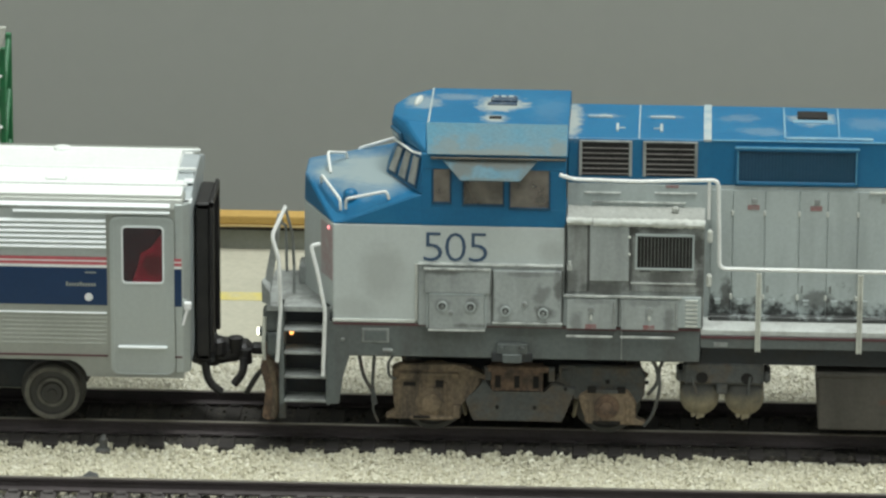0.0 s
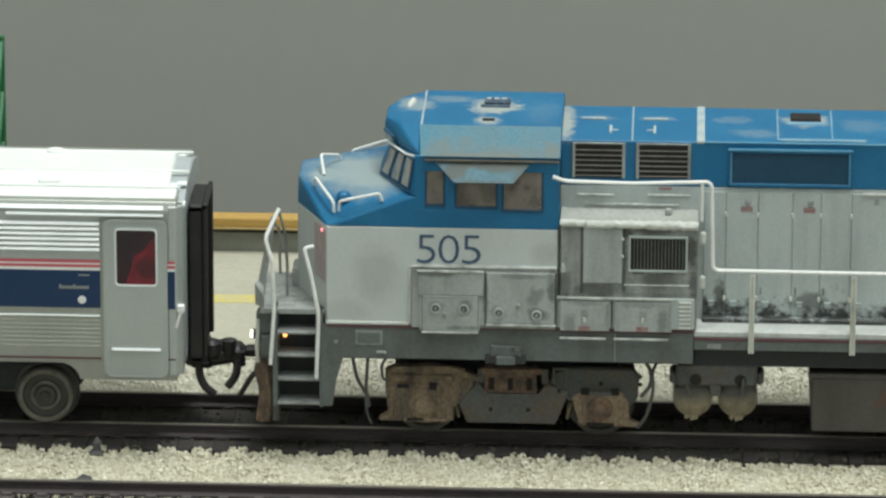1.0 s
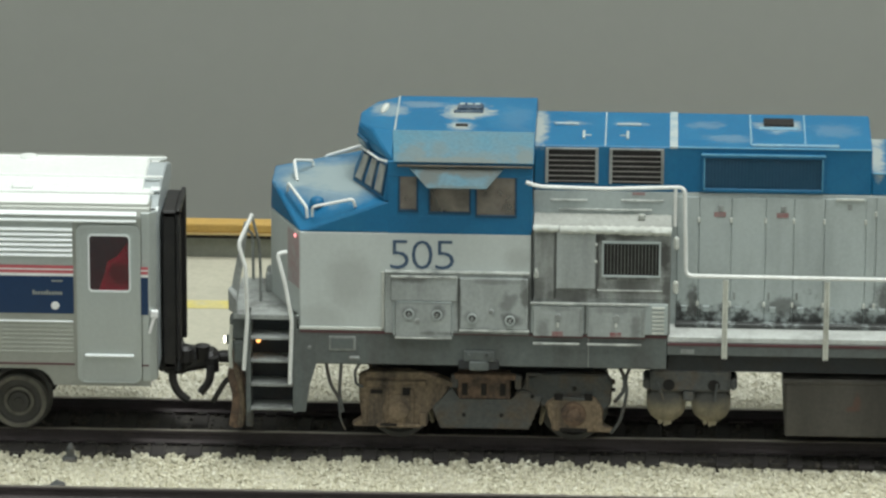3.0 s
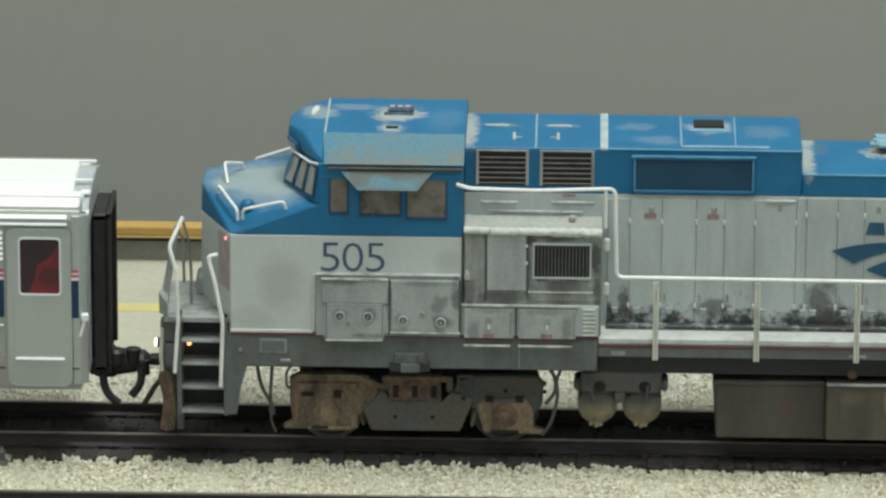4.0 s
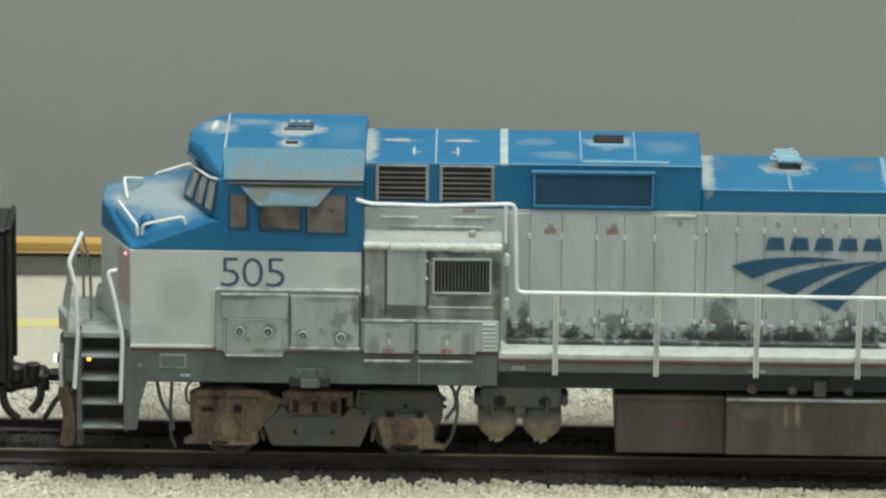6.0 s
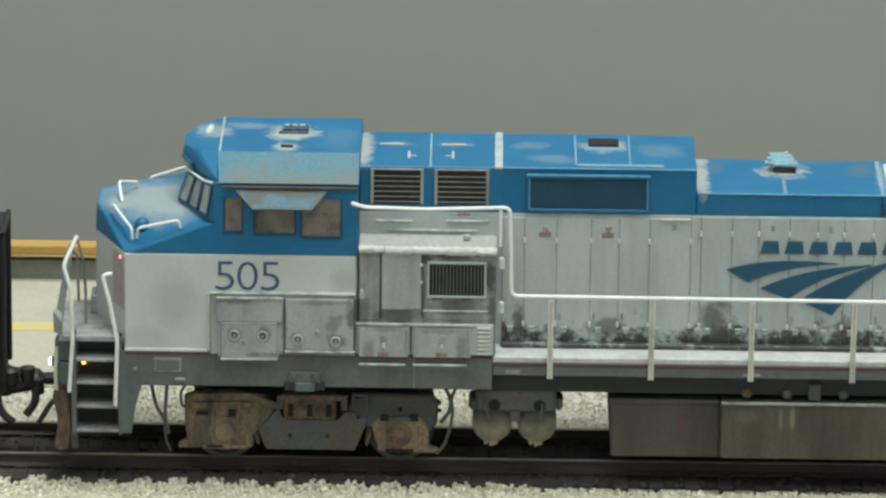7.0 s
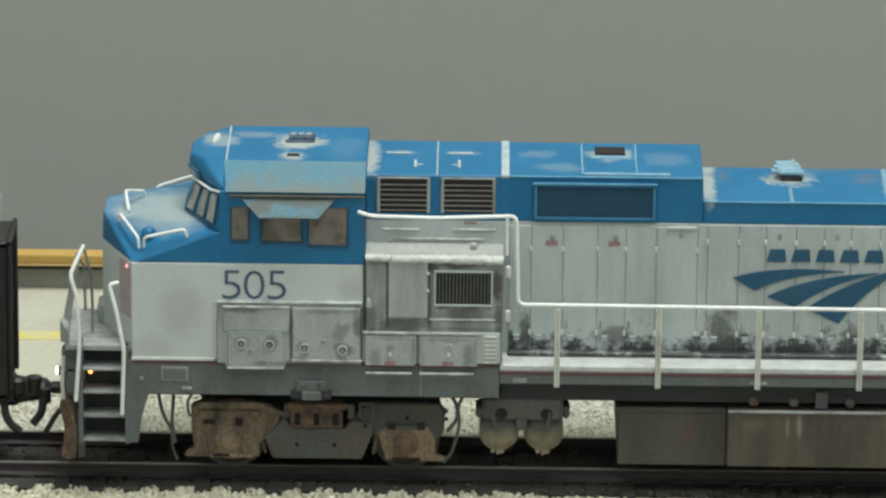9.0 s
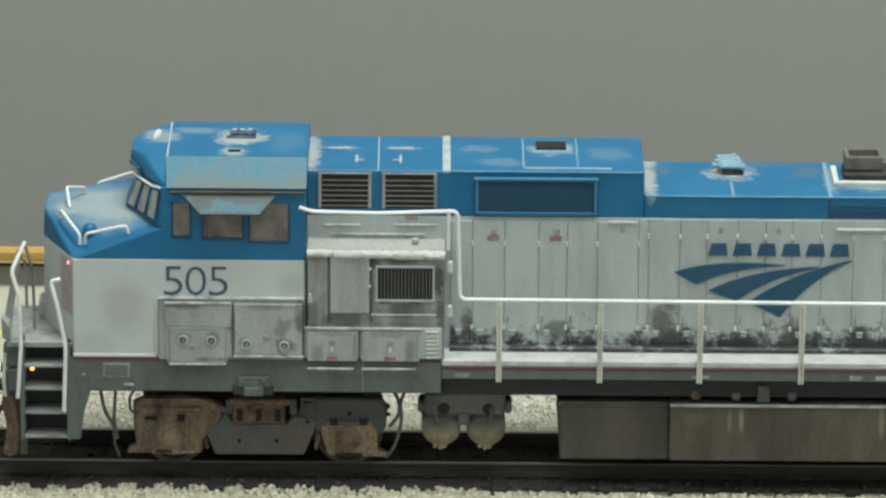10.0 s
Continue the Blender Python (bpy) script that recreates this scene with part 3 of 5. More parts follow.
def stones(name, n, x0, x1, y0, y1, height, size, material, label, seed, avoid=None):
    """Loose angular stones strewn over a strip, in one mesh."""
    rng = np.random.default_rng(seed)
    base = np.array([(0, 0, 1), (0.9, 0, 0.1), (0.1, 0.9, -0.1), (-0.9, 0.1, 0.15), (0, -0.9, 0), (0.62, 0.6, 0.55), (-0.6, -0.62, 0.5), (0, 0, -0.9)])
    tris = np.array([(0, 5, 2), (0, 1, 5), (5, 1, 2), (0, 2, 3), (0, 3, 6), (6, 3, 4), (0, 6, 4), (0, 4, 1), (7, 2, 1), (7, 3, 2), (7, 4, 3), (7, 1, 4)])
    p = np.stack([rng.uniform(x0, x1, n), rng.uniform(y0, y1, n), np.zeros(n)], 1)
    if avoid is not None:
        p = p[~avoid(p)]
        n = len(p)
    p[:, 2] = height(p, rng)
    s = size * rng.uniform(0.55, 1.35, (n, 1, 1)) * rng.uniform(0.75, 1.2, (n, 1, 3))
    v = base[None] * s * rng.uniform(0.75, 1.25, (n, 8, 1))
    q = rng.normal(size=(n, 4))
    q /= np.linalg.norm(q, axis=1, keepdims=True)
    w, x, y, z = q.T
    rot = np.stack([1 - 2 * (y * y + z * z), 2 * (x * y - z * w), 2 * (x * z + y * w), 2 * (x * y + z * w), 1 - 2 * (x * x + z * z), 2 * (y * z - x * w),
                    2 * (x * z - y * w), 2 * (y * z + x * w), 1 - 2 * (x * x + y * y)], 1).reshape(n, 3, 3)
    v = (np.einsum("nij,nkj->nki", rot, v) + p[:, None]).reshape(-1, 3) * MM
    f = (tris[None] + np.arange(n)[:, None, None] * 8).reshape(-1, 3)
    me = bpy.data.meshes.new(name)
    me.from_pydata(v.tolist(), [], f.tolist())
    me.materials.append(material)
    return tagged(new(name, me), label, "ballast", kind="stuff")


def near_bed(p, rng):
    y = p[:, 1]
    slope = np.interp(y, [-70, -62, -31, -27, -19, -15.5, -11], [-4.2, -3.7, -3.7, -4.0, -4.0, -3.5, -3.0])
    return slope + rng.uniform(-0.35, 0.25, len(p)) + 0.25 * np.sin(p[:, 0] * 0.31) * np.sin(p[:, 0] * 0.083 + 1)


def on_tie(first, centre):
    def test(p):
        d = np.abs((p[:, 0] - first + 3.175) % 6.35 - 3.175)
        return (d < 1.5) & (np.abs(p[:, 1] - centre) < 14.9)
    return test


stones("ballast_shoulder", 32000, -135, 100, -36.5, -12.8, near_bed, 0.44, BALLAST, "pale cream crushed-stone ballast between the two tracks", 1, lambda p: on_tie(-398.6, 0)(p) | (p[:, 1] > -13.2 - 2.6 * np.clip((p[:, 0] + 5) / 35, 0, 1)))
stones("ballast_front", 5200, -135, 100, -56, -36, near_bed, 0.5, stone_mat("grey_ballast", [(0.12, 0.115, 0.1), (0.3, 0.29, 0.26), (0.2, 0.19, 0.17), (0.4, 0.39, 0.35)]),
       "greyer ballast between the ties of the empty track", 2, on_tie(-396.0, -46.75))
# Paler copy of the ballast colours, to paint in the strong light here.
stones("ballast_rear", 30000, -135, 100, 11.5, 40, lambda p, rng: np.interp(p[:, 1], [10, 15, 33, 40], [-3.4, -3.4, -3.1, -3.3]) + rng.uniform(-0.15, 0.15, len(p)), 0.38, stone_mat("ballast_lit_tone", [(0.62, 0.6, 0.5), (0.74, 0.72, 0.61), (0.68, 0.66, 0.55), (0.84, 0.82, 0.72)]),
       "cream ballast in a brightened, lit tone between the track and the road", 3, lambda p: (p[:, 1] > 34) & (np.random.default_rng(9).uniform(34, 40, len(p)) < p[:, 1]))
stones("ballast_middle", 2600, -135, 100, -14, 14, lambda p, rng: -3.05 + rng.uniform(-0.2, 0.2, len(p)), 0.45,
       stone_mat("dark_ballast", [(0.02, 0.018, 0.015), (0.07, 0.06, 0.05), (0.11, 0.1, 0.08)]), "dark ballast between the rails under the train", 4, on_tie(-398.6, 0))


# ---- the locomotive ----
def mirror_y(points):
    return list(points) + [(x, -y, z) for x, y, z in points]


loco = thing("diesel_locomotive", (40, 0, 0), "weathered blue and silver model diesel locomotive standing on the dark track", "locomotive")
R_ = random.Random(5)

# cab and nose
nose = part("nose", prism([(-67.6, -4), (-61.6, -17.5), (-44, -17.49), (-44, 17.49), (-61.6, 17.5), (-67.6, 4)], "z", 22.6, 40.7, 0.15), CABPAINT, loco)
part("nose_hood", hull(mirror_y([(-67.6, -4, 40.72), (-61.6, -17.5, 40.72), (-45, -17.47, 40.72), (-67.4, -4.5, 46.0), (-46.5, -17.4, 46.4), (-45, -17.4, 46.4)]), 0.25), BLUE_NOSE, loco, "blue sloping dusty top of the nose")
cab = part("cab", box(-46.0, -20.5, -17.5, 17.5, 22.6, 40.7, 0.15), CABPAINT, loco)
part("cab_waist", box(-46.0, -20.5, -17.48, 17.48, 40.72, 44.0, 0.1), BLUE, loco)
# window posts of both sides, rear bulkhead
for s in (-1, 1):
    for a, b in ((-46.0, -44.2), (-40.7, -38.9), (-31.4, -30.65), (-23.3, -20.5)):
        part("window_post", box(a, b, min(s * 17.46, s * 16.5), max(s * 17.46, s * 16.5), 43.9, 51.15, 0.05), BLUE, loco)
    part("cab_lintel", box(-46.0, -20.5, min(s * 17.46, s * 16.4), max(s * 17.46, s * 16.4), 51.2, 53.9, 0.05), BLUE, loco)
    for a, b, z0 in ((-44.2, -40.7, 45.2), (-38.9, -31.4, 44.9), (-30.65, -23.3, 44.4)):
        w = part("side_window", merge(box(a, b, s * 17.55 - 0.12, s * 17.55 + 0.12, z0 - 0.5, z0 - 0.05, 0.04), box(a, a + 0.3, s * 17.5 - 0.12, s * 17.5 + 0.12, z0, 51.2, 0.04),
                                      box(b - 0.3, b, s * 17.5 - 0.12, s * 17.5 + 0.12, z0, 51.2, 0.04)), GASKET, loco, "side window with reflected light put into its pane colour, in a dark gasket")
        part("window_sill", box(a, b, min(s * 17.44, s * 16.5), max(s * 17.44, s * 16.5), 43.9, z0 - 0.3, 0), BLUE, w)
        part("pane", box(a + 0.2, b - 0.2, s * 17.2 - 0.1, s * 17.2 + 0.1, z0 - 0.1, 51.4, 0), PANE, w)
part("cab_bulkhead", box(-21.5, -20.6, -16.4, 16.4, 43.9, 54.5, 0), INTERIOR, loco, "brown cab interior bulkhead")
part("cab_partition", box(-45, -21.6, 1.0, 2.0, 43.9, 54.5, 0), INTERIOR, loco, "brown cab interior partition")
part("cab_seat", merge(box(-34, -30, -12, -7, 44.1, 47.5, 0.4), box(-31, -30, -12, -7, 47.6, 51.5, 0.4)), RUBBER, loco, "dark cab seat")
# windscreen head
wind_lo = [(-53.0, -4.0, 46.2), (-46.6, -17.3, 46.6)]
wind_hi = [(-50.6, -4.0, 52.4), (-45.6, -16.6, 53.6)]
part("windscreen_frame", hull(mirror_y(wind_lo + wind_hi + [(-44.3, -17.3, 46.6), (-44.3, -16.6, 53.6)]), 0.15), BLUE, loco)


def on_screen(u, v, off):
    a, b, c, d = (Vector(p) for p in (wind_lo[0], wind_lo[1], wind_hi[1], wind_hi[0]))
    n = (b - a).cross(d - a).normalized()
    if n.x > 0:
        n = -n
    p = a.lerp(b, u).lerp(d.lerp(c, u), v) + n * off
    return p


for u0, u1 in ((0.06, 0.32), (0.37, 0.63), (0.68, 0.94)):
    f = part("windscreen", hull([on_screen(u, v, o) for u in (u0, u1) for v in (0.08, 0.9) for o in (0.0, 0.3)], 0), GASKET, loco, "windscreen pane in a dark gasket")
    # Pale film on the windscreen stands for reflected light.
    part("pane", hull([on_screen(u, v, o) for u in (u0 + 0.04, u1 - 0.04) for v in (0.15, 0.84) for o in (0.1, 0.5)], 0), glass_mat("reflection_toned_windscreen", (0.6, 0.6, 0.55), 0.15, 0.8, (0.46, 0.46, 0.42)), f)
# roof
part("cab_roof", hull([(x, y, z) for x in (-45.2, -20.4) for y, z in ((-9.0, 57.1), (-17.6, 53.9), (-17.6, 53.6), (12.6, 57.1), (17.6, 53.9), (17.6, 53.6))], 0.12), BLUE_ROOF, loco, "blue cab roof with worn patches")
part("roof_front", hull([(-45.25, -9.0, 57.05), (-45.25, 12.6, 57.05), (-49.4, 8.8, 56.95), (-49.4, -7.0, 56.95)] + mirror_y([(-51.8, -3.4, 56.7), (-52.1, -3.4, 55.2), (-51.2, -3.5, 52.6), (-45.25, -17.0, 53.7), (-47.6, -11.4, 55.6)]), 0.25), BLUE_ROOF, loco)
part("roof_seam", slab([(-45.42, 12.4, 57.14), (-45.42, -9.0, 57.14), (-45.1, -9.0, 57.14), (-45.1, 12.4, 57.14)], 0.05), BAND, loco, "pale worn roof seam")
part("eave_panel", slab([(-45.6, -9.1, 57.12), (-45.0, -17.72, 53.95), (-20.5, -17.72, 53.95), (-20.5, -9.1, 57.12)], 0.1), EAVE, loco, "faded grey-blue roof edge")
part("eave_strip", box(-44.4, -20.6, -18.1, -17.5, 53.15, 53.5, 0.08), TANK_LIGHT, loco, "grimy grey rain strip")
part("window_awning", slab([(-42.4, -17.6, 53.0), (-25.6, -17.6, 53.0), (-28.6, -20.4, 50.1), (-39.0, -20.4, 50.1)], 0.25), AWNING, loco, "faded tilted awning over the cab windows")
hatch = part("roof_hatch", merge(box(-35.2, -29.9, 2.4, 3.4, 57.0, 57.45, 0.15), box(-34.6, -29.9, 3.4, 5.8, 57.0, 58.0, 0.3)), mat("blue_black_ventilator", (0.03, 0.06, 0.1), 0.6, 0.0, (0.3, 0.33, 0.33), 0.7, 420, low=0.5, high=0.7), loco, "dark roof ventilator")
part("hatch_lip", merge(*[box(-34.2 + k * 1.35, -33.3 + k * 1.35, 4.6, 5.4, 57.95, 58.12, 0.06) for k in range(3)]), BAND, hatch)
part("roof_plug", box(-34.6, -32.4, -6.0, -5.0, 57.0, 57.4, 0.12), SHADE_BLACK, loco)
lamp = lathe([(0, 0.6), (0.45, 0.62), (0.8, 0.4), (0.9, 0.1)], (0, 0, 0), "z", 16)
for v in lamp.verts:
    v.co = Vector((-47.6 + v.co.x * 1.0 + v.co.y * 0.62, 4.6 + v.co.y * 4.4, 56.75 + v.co.z))
part("roof_lamp", lamp, WORN_WHITE, loco, "white oblong roof lamp", smooth=True)
board_a, board_b, board_c = Vector((-52.1, -3.4, 55.2)), Vector((-45.25, -17.0, 53.7)), Vector((-51.2, -3.5, 52.6))
board_n = (board_b - board_a).cross(board_c - board_a).normalized()
board_n = -board_n if board_n.x > 0 else board_n
board = part("number_board", hull([board_a + (board_b - board_a) * u + (board_c - board_a) * v + board_n * o for u in (0.03, 0.3) for v in (0.05, 0.75) for o in (-0.5, 0.5)], 0), DECAL_BLUE, loco, "dark number board")
for u in (0.06, 0.12, 0.18):
    part("number_bar", hull([board_a + (board_b - board_a) * w + (board_c - board_a) * v + board_n * o for w in (u, u + 0.04) for v in (0.2, 0.6) for o in (0.4, 0.6)], 0), BAND, board, "pale bar on the number board")
part("windscreen_wiper", tube(bent([on_screen(-0.02, 0.97, 0.9), on_screen(0.75, 0.93, 0.9), on_screen(0.99, 0.99, 0.7)], 0.8), 0.22), RAIL_WHITE, loco, "white wire grab over the windscreen")
# wire grabs on the nose
for pts in ([(-62.8, -4.9, 46.2), (-63.6, -1.2, 48.9), (-60.6, 3.8, 47.3), (-60.4, 4.0, 46.2)],
            [(-64.3, -7.9, 45.3), (-64.2, -8.6, 47.0), (-60.5, -15.4, 44.6), (-60.4, -15.2, 42.6)],
            [(-59.5, -15.7, 43.0), (-59.4, -16.4, 45.0), (-52.2, -17.0, 46.8), (-51.8, -16.6, 45.2)],
            [(-58.6, 10.0, 45.9), (-58.4, 10.1, 46.3), (-53.0, 10.0, 48.1), (-52.0, 10.0, 48.3)]):
    part("nose_grab", tube(bent(pts, 0.7), 0.27), RAIL_WHITE, loco, "white wire grab iron", smooth=True)
part("nose_headlight", lathe([(-0.6, 1.3), (0.3, 1.25), (0.75, 0.85), (0.95, 0.2)], (-58.8, -13.2, 45.0), "z", 18), BLUE, loco, smooth=True)
# Glowing dot added to draw the glint at the nose corner.
part("nose_glint", lathe([(0, 0.36), (-0.25, 0.32), (-0.36, 0.1)], (-62.4, -15.9, 39.5), "x", 12), GLINT_RED, loco, "small glowing dot added for the reddish glint")
# Thin pink slab stands for the red reflection near the nose corner.
part("nose_pink_reflection", slab([(-61.75, -17.3, 39.9), (-61.75, -17.3, 30.0), (-64.1, -12.1, 30.0), (-64.1, -12.1, 39.9)], 0.1), PINK, loco, "pinkish reflection painted on the nose front")
for ch, a, b in (("5", -45.6, -42.3), ("0", -41.8, -38.1), ("5", -37.6, -34.3)):
    part("digit", lettering(ch, a, b, 34.15, 39.45, -17.5), NUMBER, loco, "blue digit of the number 505")
# equipment boxes under the cab windows
eq = part("equipment_locker", box(-46.5, -20.9, -18.4, -17.4, 22.4, 33.7, 0.15), LOCKER, loco, "dusty silver equipment locker")
for a, b, z0, z1 in ((-45.4, -33.6, 28.6, 32.9), (-44.6, -34.7, 21.9, 28.3), (-33.2, -21.2, 23.5, 33.0)):
    part("locker_door", box(a, b, -18.85, -18.3, z0, z1, 0.12), LOCKER, eq)
for x, z in ((-42.2, 26.3), (-37.2, 26.2), (-31.0, 25.6), (-24.3, 25.3)):
    part("latch", lathe([(0, 0.95), (-0.5, 0.9), (-0.5, 0.55), (-0.15, 0.5), (-0.15, 0.3), (-0.8, 0.28)], (x, -18.8, z), "y", 14), SILVER_DULL, eq, "round recessed latch", smooth=True)
    part("latch_ring", lathe([(-0.5, 0.95), (-0.58, 0.85), (-0.5, 0.7)], (x, -18.8, z), "y", 14, True), SILVER, eq, smooth=True)
    part("latch_hole", lathe([(0, 0.5), (-0.04, 0.48)], (x, -19.0, z), "y", 12), SHADE_BLACK, eq)
for x, z in ((-40.6, 24.9), (-27.6, 26.8)):
    part("latch", lathe([(0, 0.5), (-0.4, 0.42)], (x, -18.8, z), "y", 10), SILVER_DULL, eq)
part("locker_edge", box(-33.3, -20.9, -19.2, -18.3, 23.1, 23.45, 0.08), CHIPPED, eq, "pale worn lower edge")
part("locker_edge", box(-45.5, -33.7, -19.1, -18.3, 32.92, 33.27, 0.08), CHIPPED, eq)
part("locker_edge", box(-44.7, -34.6, -19.0, -18.3, 21.55, 21.85, 0.08), CHIPPED, eq)
part("locker_edge", box(-46.5, -20.9, -18.7, -17.4, 33.72, 33.95, 0.06), CHIPPED, eq)
part("locker_edge", merge(box(-45.0, -44.75, -18.6, -18.3, 22.0, 28.4, 0.04), box(-44.6, -34.7, -18.95, -18.5, 28.32, 28.5, 0.05), box(-34.6, -34.4, -18.6, -18.3, 22.0, 28.4, 0.04)), SILVER, eq)
part("corner_trim", merge(box(-61.7, -46.7, -17.85, -17.4, 22.6, 23.1, 0.05), box(-47.1, -46.6, -17.85, -17.4, 22.6, 33.6, 0.05)), WORN_WHITE, loco, "pale panel edge")
# side sill
sill = part("side_sill", merge(box(-61.6, 3.5, -17.6, 17.6, 16.2, 22.55, 0.12), prism([(-62.6, 7.0), (-60.6, 7.0), (-59.9, 12), (-58.6, 16.4), (-58.6, 22.5), (-62.6, 22.5)], "y", -17.65, -15.5, 0.08)), SILL, loco, "dark grey side sill")
part("red_line", box(-61.6, 3.5, -17.75, -17.55, 22.0, 22.45, 0), RED, sill, "thin dark red line")
# Dark blocks put in the shade of the gaps beside the pad.
part("pad_shadow", merge(box(-33.4, -31.3, -18.2, -17.5, 15.7, 17.4, 0.2), box(-28.2, -26.2, -18.2, -17.5, 15.7, 17.4, 0.2)), DARK, sill, "dark blocks painted as the shaded gaps beside the jacking pad")
for x in (-31.4, -28.2):
    part("pad_hole", lathe([(0, 0.35), (-0.1, 0.3)], (x, -18.32, 18.4), "y", 8), SHADE_BLACK, sill)
part("weld_line", box(-10.45, -10.3, -17.68, -17.55, 16.4, 21.9, 0), SILVER_DULL, sill)
part("sill_stud", box(-52.9, -51.0, -17.9, -17.5, 17.0, 17.7, 0.2), SILVER_DULL, sill)
part("sill_stud", lathe([(0, 0.4), (-0.3, 0.3)], (-59.9, -17.7, 19.2), "y", 8), SILVER_DULL, sill)
part("builder_plate", merge(box(-56.5, -51.7, -17.8, -17.5, 18.7, 21.4, 0.1)), SILVER_DULL, sill)
part("builder_plate_field", box(-56.1, -52.1, -17.88, -17.7, 19.1, 21.0, 0), SILL, sill)
part("jacking_pad", merge(box(-32.5, -27.0, -18.3, -17.5, 17.2, 19.2, 0.2), box(-31.5, -28.0, -18.6, -17.5, 15.6, 17.3, 0.2), lathe([(0, 0.4), (-0.9, 0.35)], (-31.5, -17.9, 18.4), "y", 8), lathe([(0, 0.4), (-0.9, 0.35)], (-28.0, -17.9, 18.4), "y", 8)), SILL, sill)

# conditioner box behind the cab
ac = part("conditioner_box", box(-20.3, 4.0, -17.5, -9.0, 22.7, 42.3, 0.15), BOXPAINT, loco, "grimy grey equipment box behind the cab")
lid = bmesh.new()
cols, rows = 60, 10
grid = [[lid.verts.new((-20.3 + 24.3 * i / cols, -18.0 + 7.7 * j / rows, (42.75 if j else 42.2) + noise.noise((i * 0.45, j * 0.8, 3)) * 0.22 + (noise.noise((i * 1.3, j * 1.7, 8)) * 0.14 if j else 0))) for j in range(rows + 1)] for i in range(cols + 1)]
foot = [lid.verts.new((-20.3 + 24.3 * i / cols, -17.9, 41.4 + noise.noise((i * 0.5, 0, 5)) * 0.15)) for i in range(cols + 1)]
for i in range(cols):
    lid.faces.new((foot[i], foot[i + 1], grid[i + 1][0], grid[i][0]))
    for j in range(rows):
        lid.faces.new((grid[i][j], grid[i + 1][j], grid[i + 1][j + 1], grid[i][j + 1]))
part("box_lid", lid, LID, ac, "rough white coated lid", smooth=True)
for a, b, z, r in ((-20.3, -15.9, 42.15, 0.62), (-15.6, -4.6, 42.0, 0.7), (-5.0, 4.0, 41.95, 0.8)):
    n = max(6, int((b - a) * 2.2))
    roll = tube([(a + (b - a) * k / n, -17.75 + 0.12 * noise.noise((a + k * 0.9, 0, 1)), z + 0.2 * noise.noise((a + k * 0.55, 4, 1))) for k in range(n + 1)], r, 10)
    for v in roll.verts:
        v.co += Vector((0, noise.noise(v.co * 1.9), noise.noise(v.co * 1.7 + Vector((9, 0, 0))))) * 0.16
    part("lid_roll", roll, WORN_WHITE, ac, "lumpy white edge of the lid", smooth=True)
part("lid_knob", box(-1.9, -0.6, -14.6, -13.6, 42.8, 44.0, 0.3), LID, ac)
for a, b, z in ((-17.5, -11.0, 45.1), (-5.0, 2.5, 45.2), (-16, 0.5, 43.4)):
    part("wall_rib", box(a, b, -10.9, -10.4, z, z + 0.28, 0.08), CHIPPED, ac)
part("warning_decal", box(-3.0, -0.8, -10.62, -10.5, 46.3, 46.8, 0), RED_DECAL, ac)
part("box_door", box(-16.2, -9.3, -17.95, -17.4, 31.1, 41.7, 0.12), LOCKER, ac)
for z in (39.4, 36.2):
    part("box_hinge", box(-9.5, -9.0, -18.2, -17.8, z - 0.25, z + 0.25, 0.1), WORN_WHITE, ac)
part("box_latch", merge(box(-20.2, -19.3, -18.1, -17.6, 32.9, 34.2, 0.2), box(-20.0, -19.5, -18.4, -18.0, 33.9, 34.9, 0.15)), CHIPPED, ac)
part("box_rib", box(-9.0, 2.6, -17.95, -17.6, 30.7, 30.95, 0.06), CHIPPED, ac)
part("grille_bracket", merge(*[box(x - 1.0, x + 1.0, -18.1, -17.6, 33.0, 33.42, 0.1) for x in (-6.4, -1.2)]), TRUCK_DARK, ac)
part("box_door", box(-20.1, -16.6, -17.7, -17.4, 29.0, 41.9, 0.08), BOXPAINT, ac)
part("box_door", box(-8.8, 3.8, -17.7, -17.4, 29.2, 41.9, 0.08), BOXPAINT, ac)
gr = part("box_grille", merge(box(-8.2, 2.2, -18.2, -17.6, 39.65, 40.0, 0.04), box(-8.2, 2.2, -18.2, -17.6, 33.4, 33.75, 0.04), box(-8.2, -7.85, -18.16, -17.62, 33.74, 39.66, 0.04), box(1.85, 2.2, -18.16, -17.62, 33.74, 39.66, 0.04)), SILVER, ac, "grille in a silver frame")
# Near-black plate paints the shade behind the grille bars.
part("grille_recess", box(-7.87, 1.87, -17.85, -17.65, 33.72, 39.68, 0), SHADE_BLACK, gr)
for k in range(15):
    x = -7.3 + k * 0.615
    part("grille_bar", box(x, x + 0.12, -18.0, -17.8, 33.9, 39.5, 0), GRILLE_BAR, gr)
for x, y, z0, z1 in ((-20.62, -17.62, 28.7, 41.3), (-16.4, -17.78, 29.2, 41.3), (-9.05, -17.78, 29.4, 41.3)):
    part("panel_gap", box(x - 0.12, x + 0.12, y - 0.06, y + 0.2, z0, z1, 0), SEAM, ac)
low = part("battery_locker", box(-20.7, 3.6, -18.0, -17.3, 22.7, 28.4, 0.12), SILVER, loco, "silver battery locker")
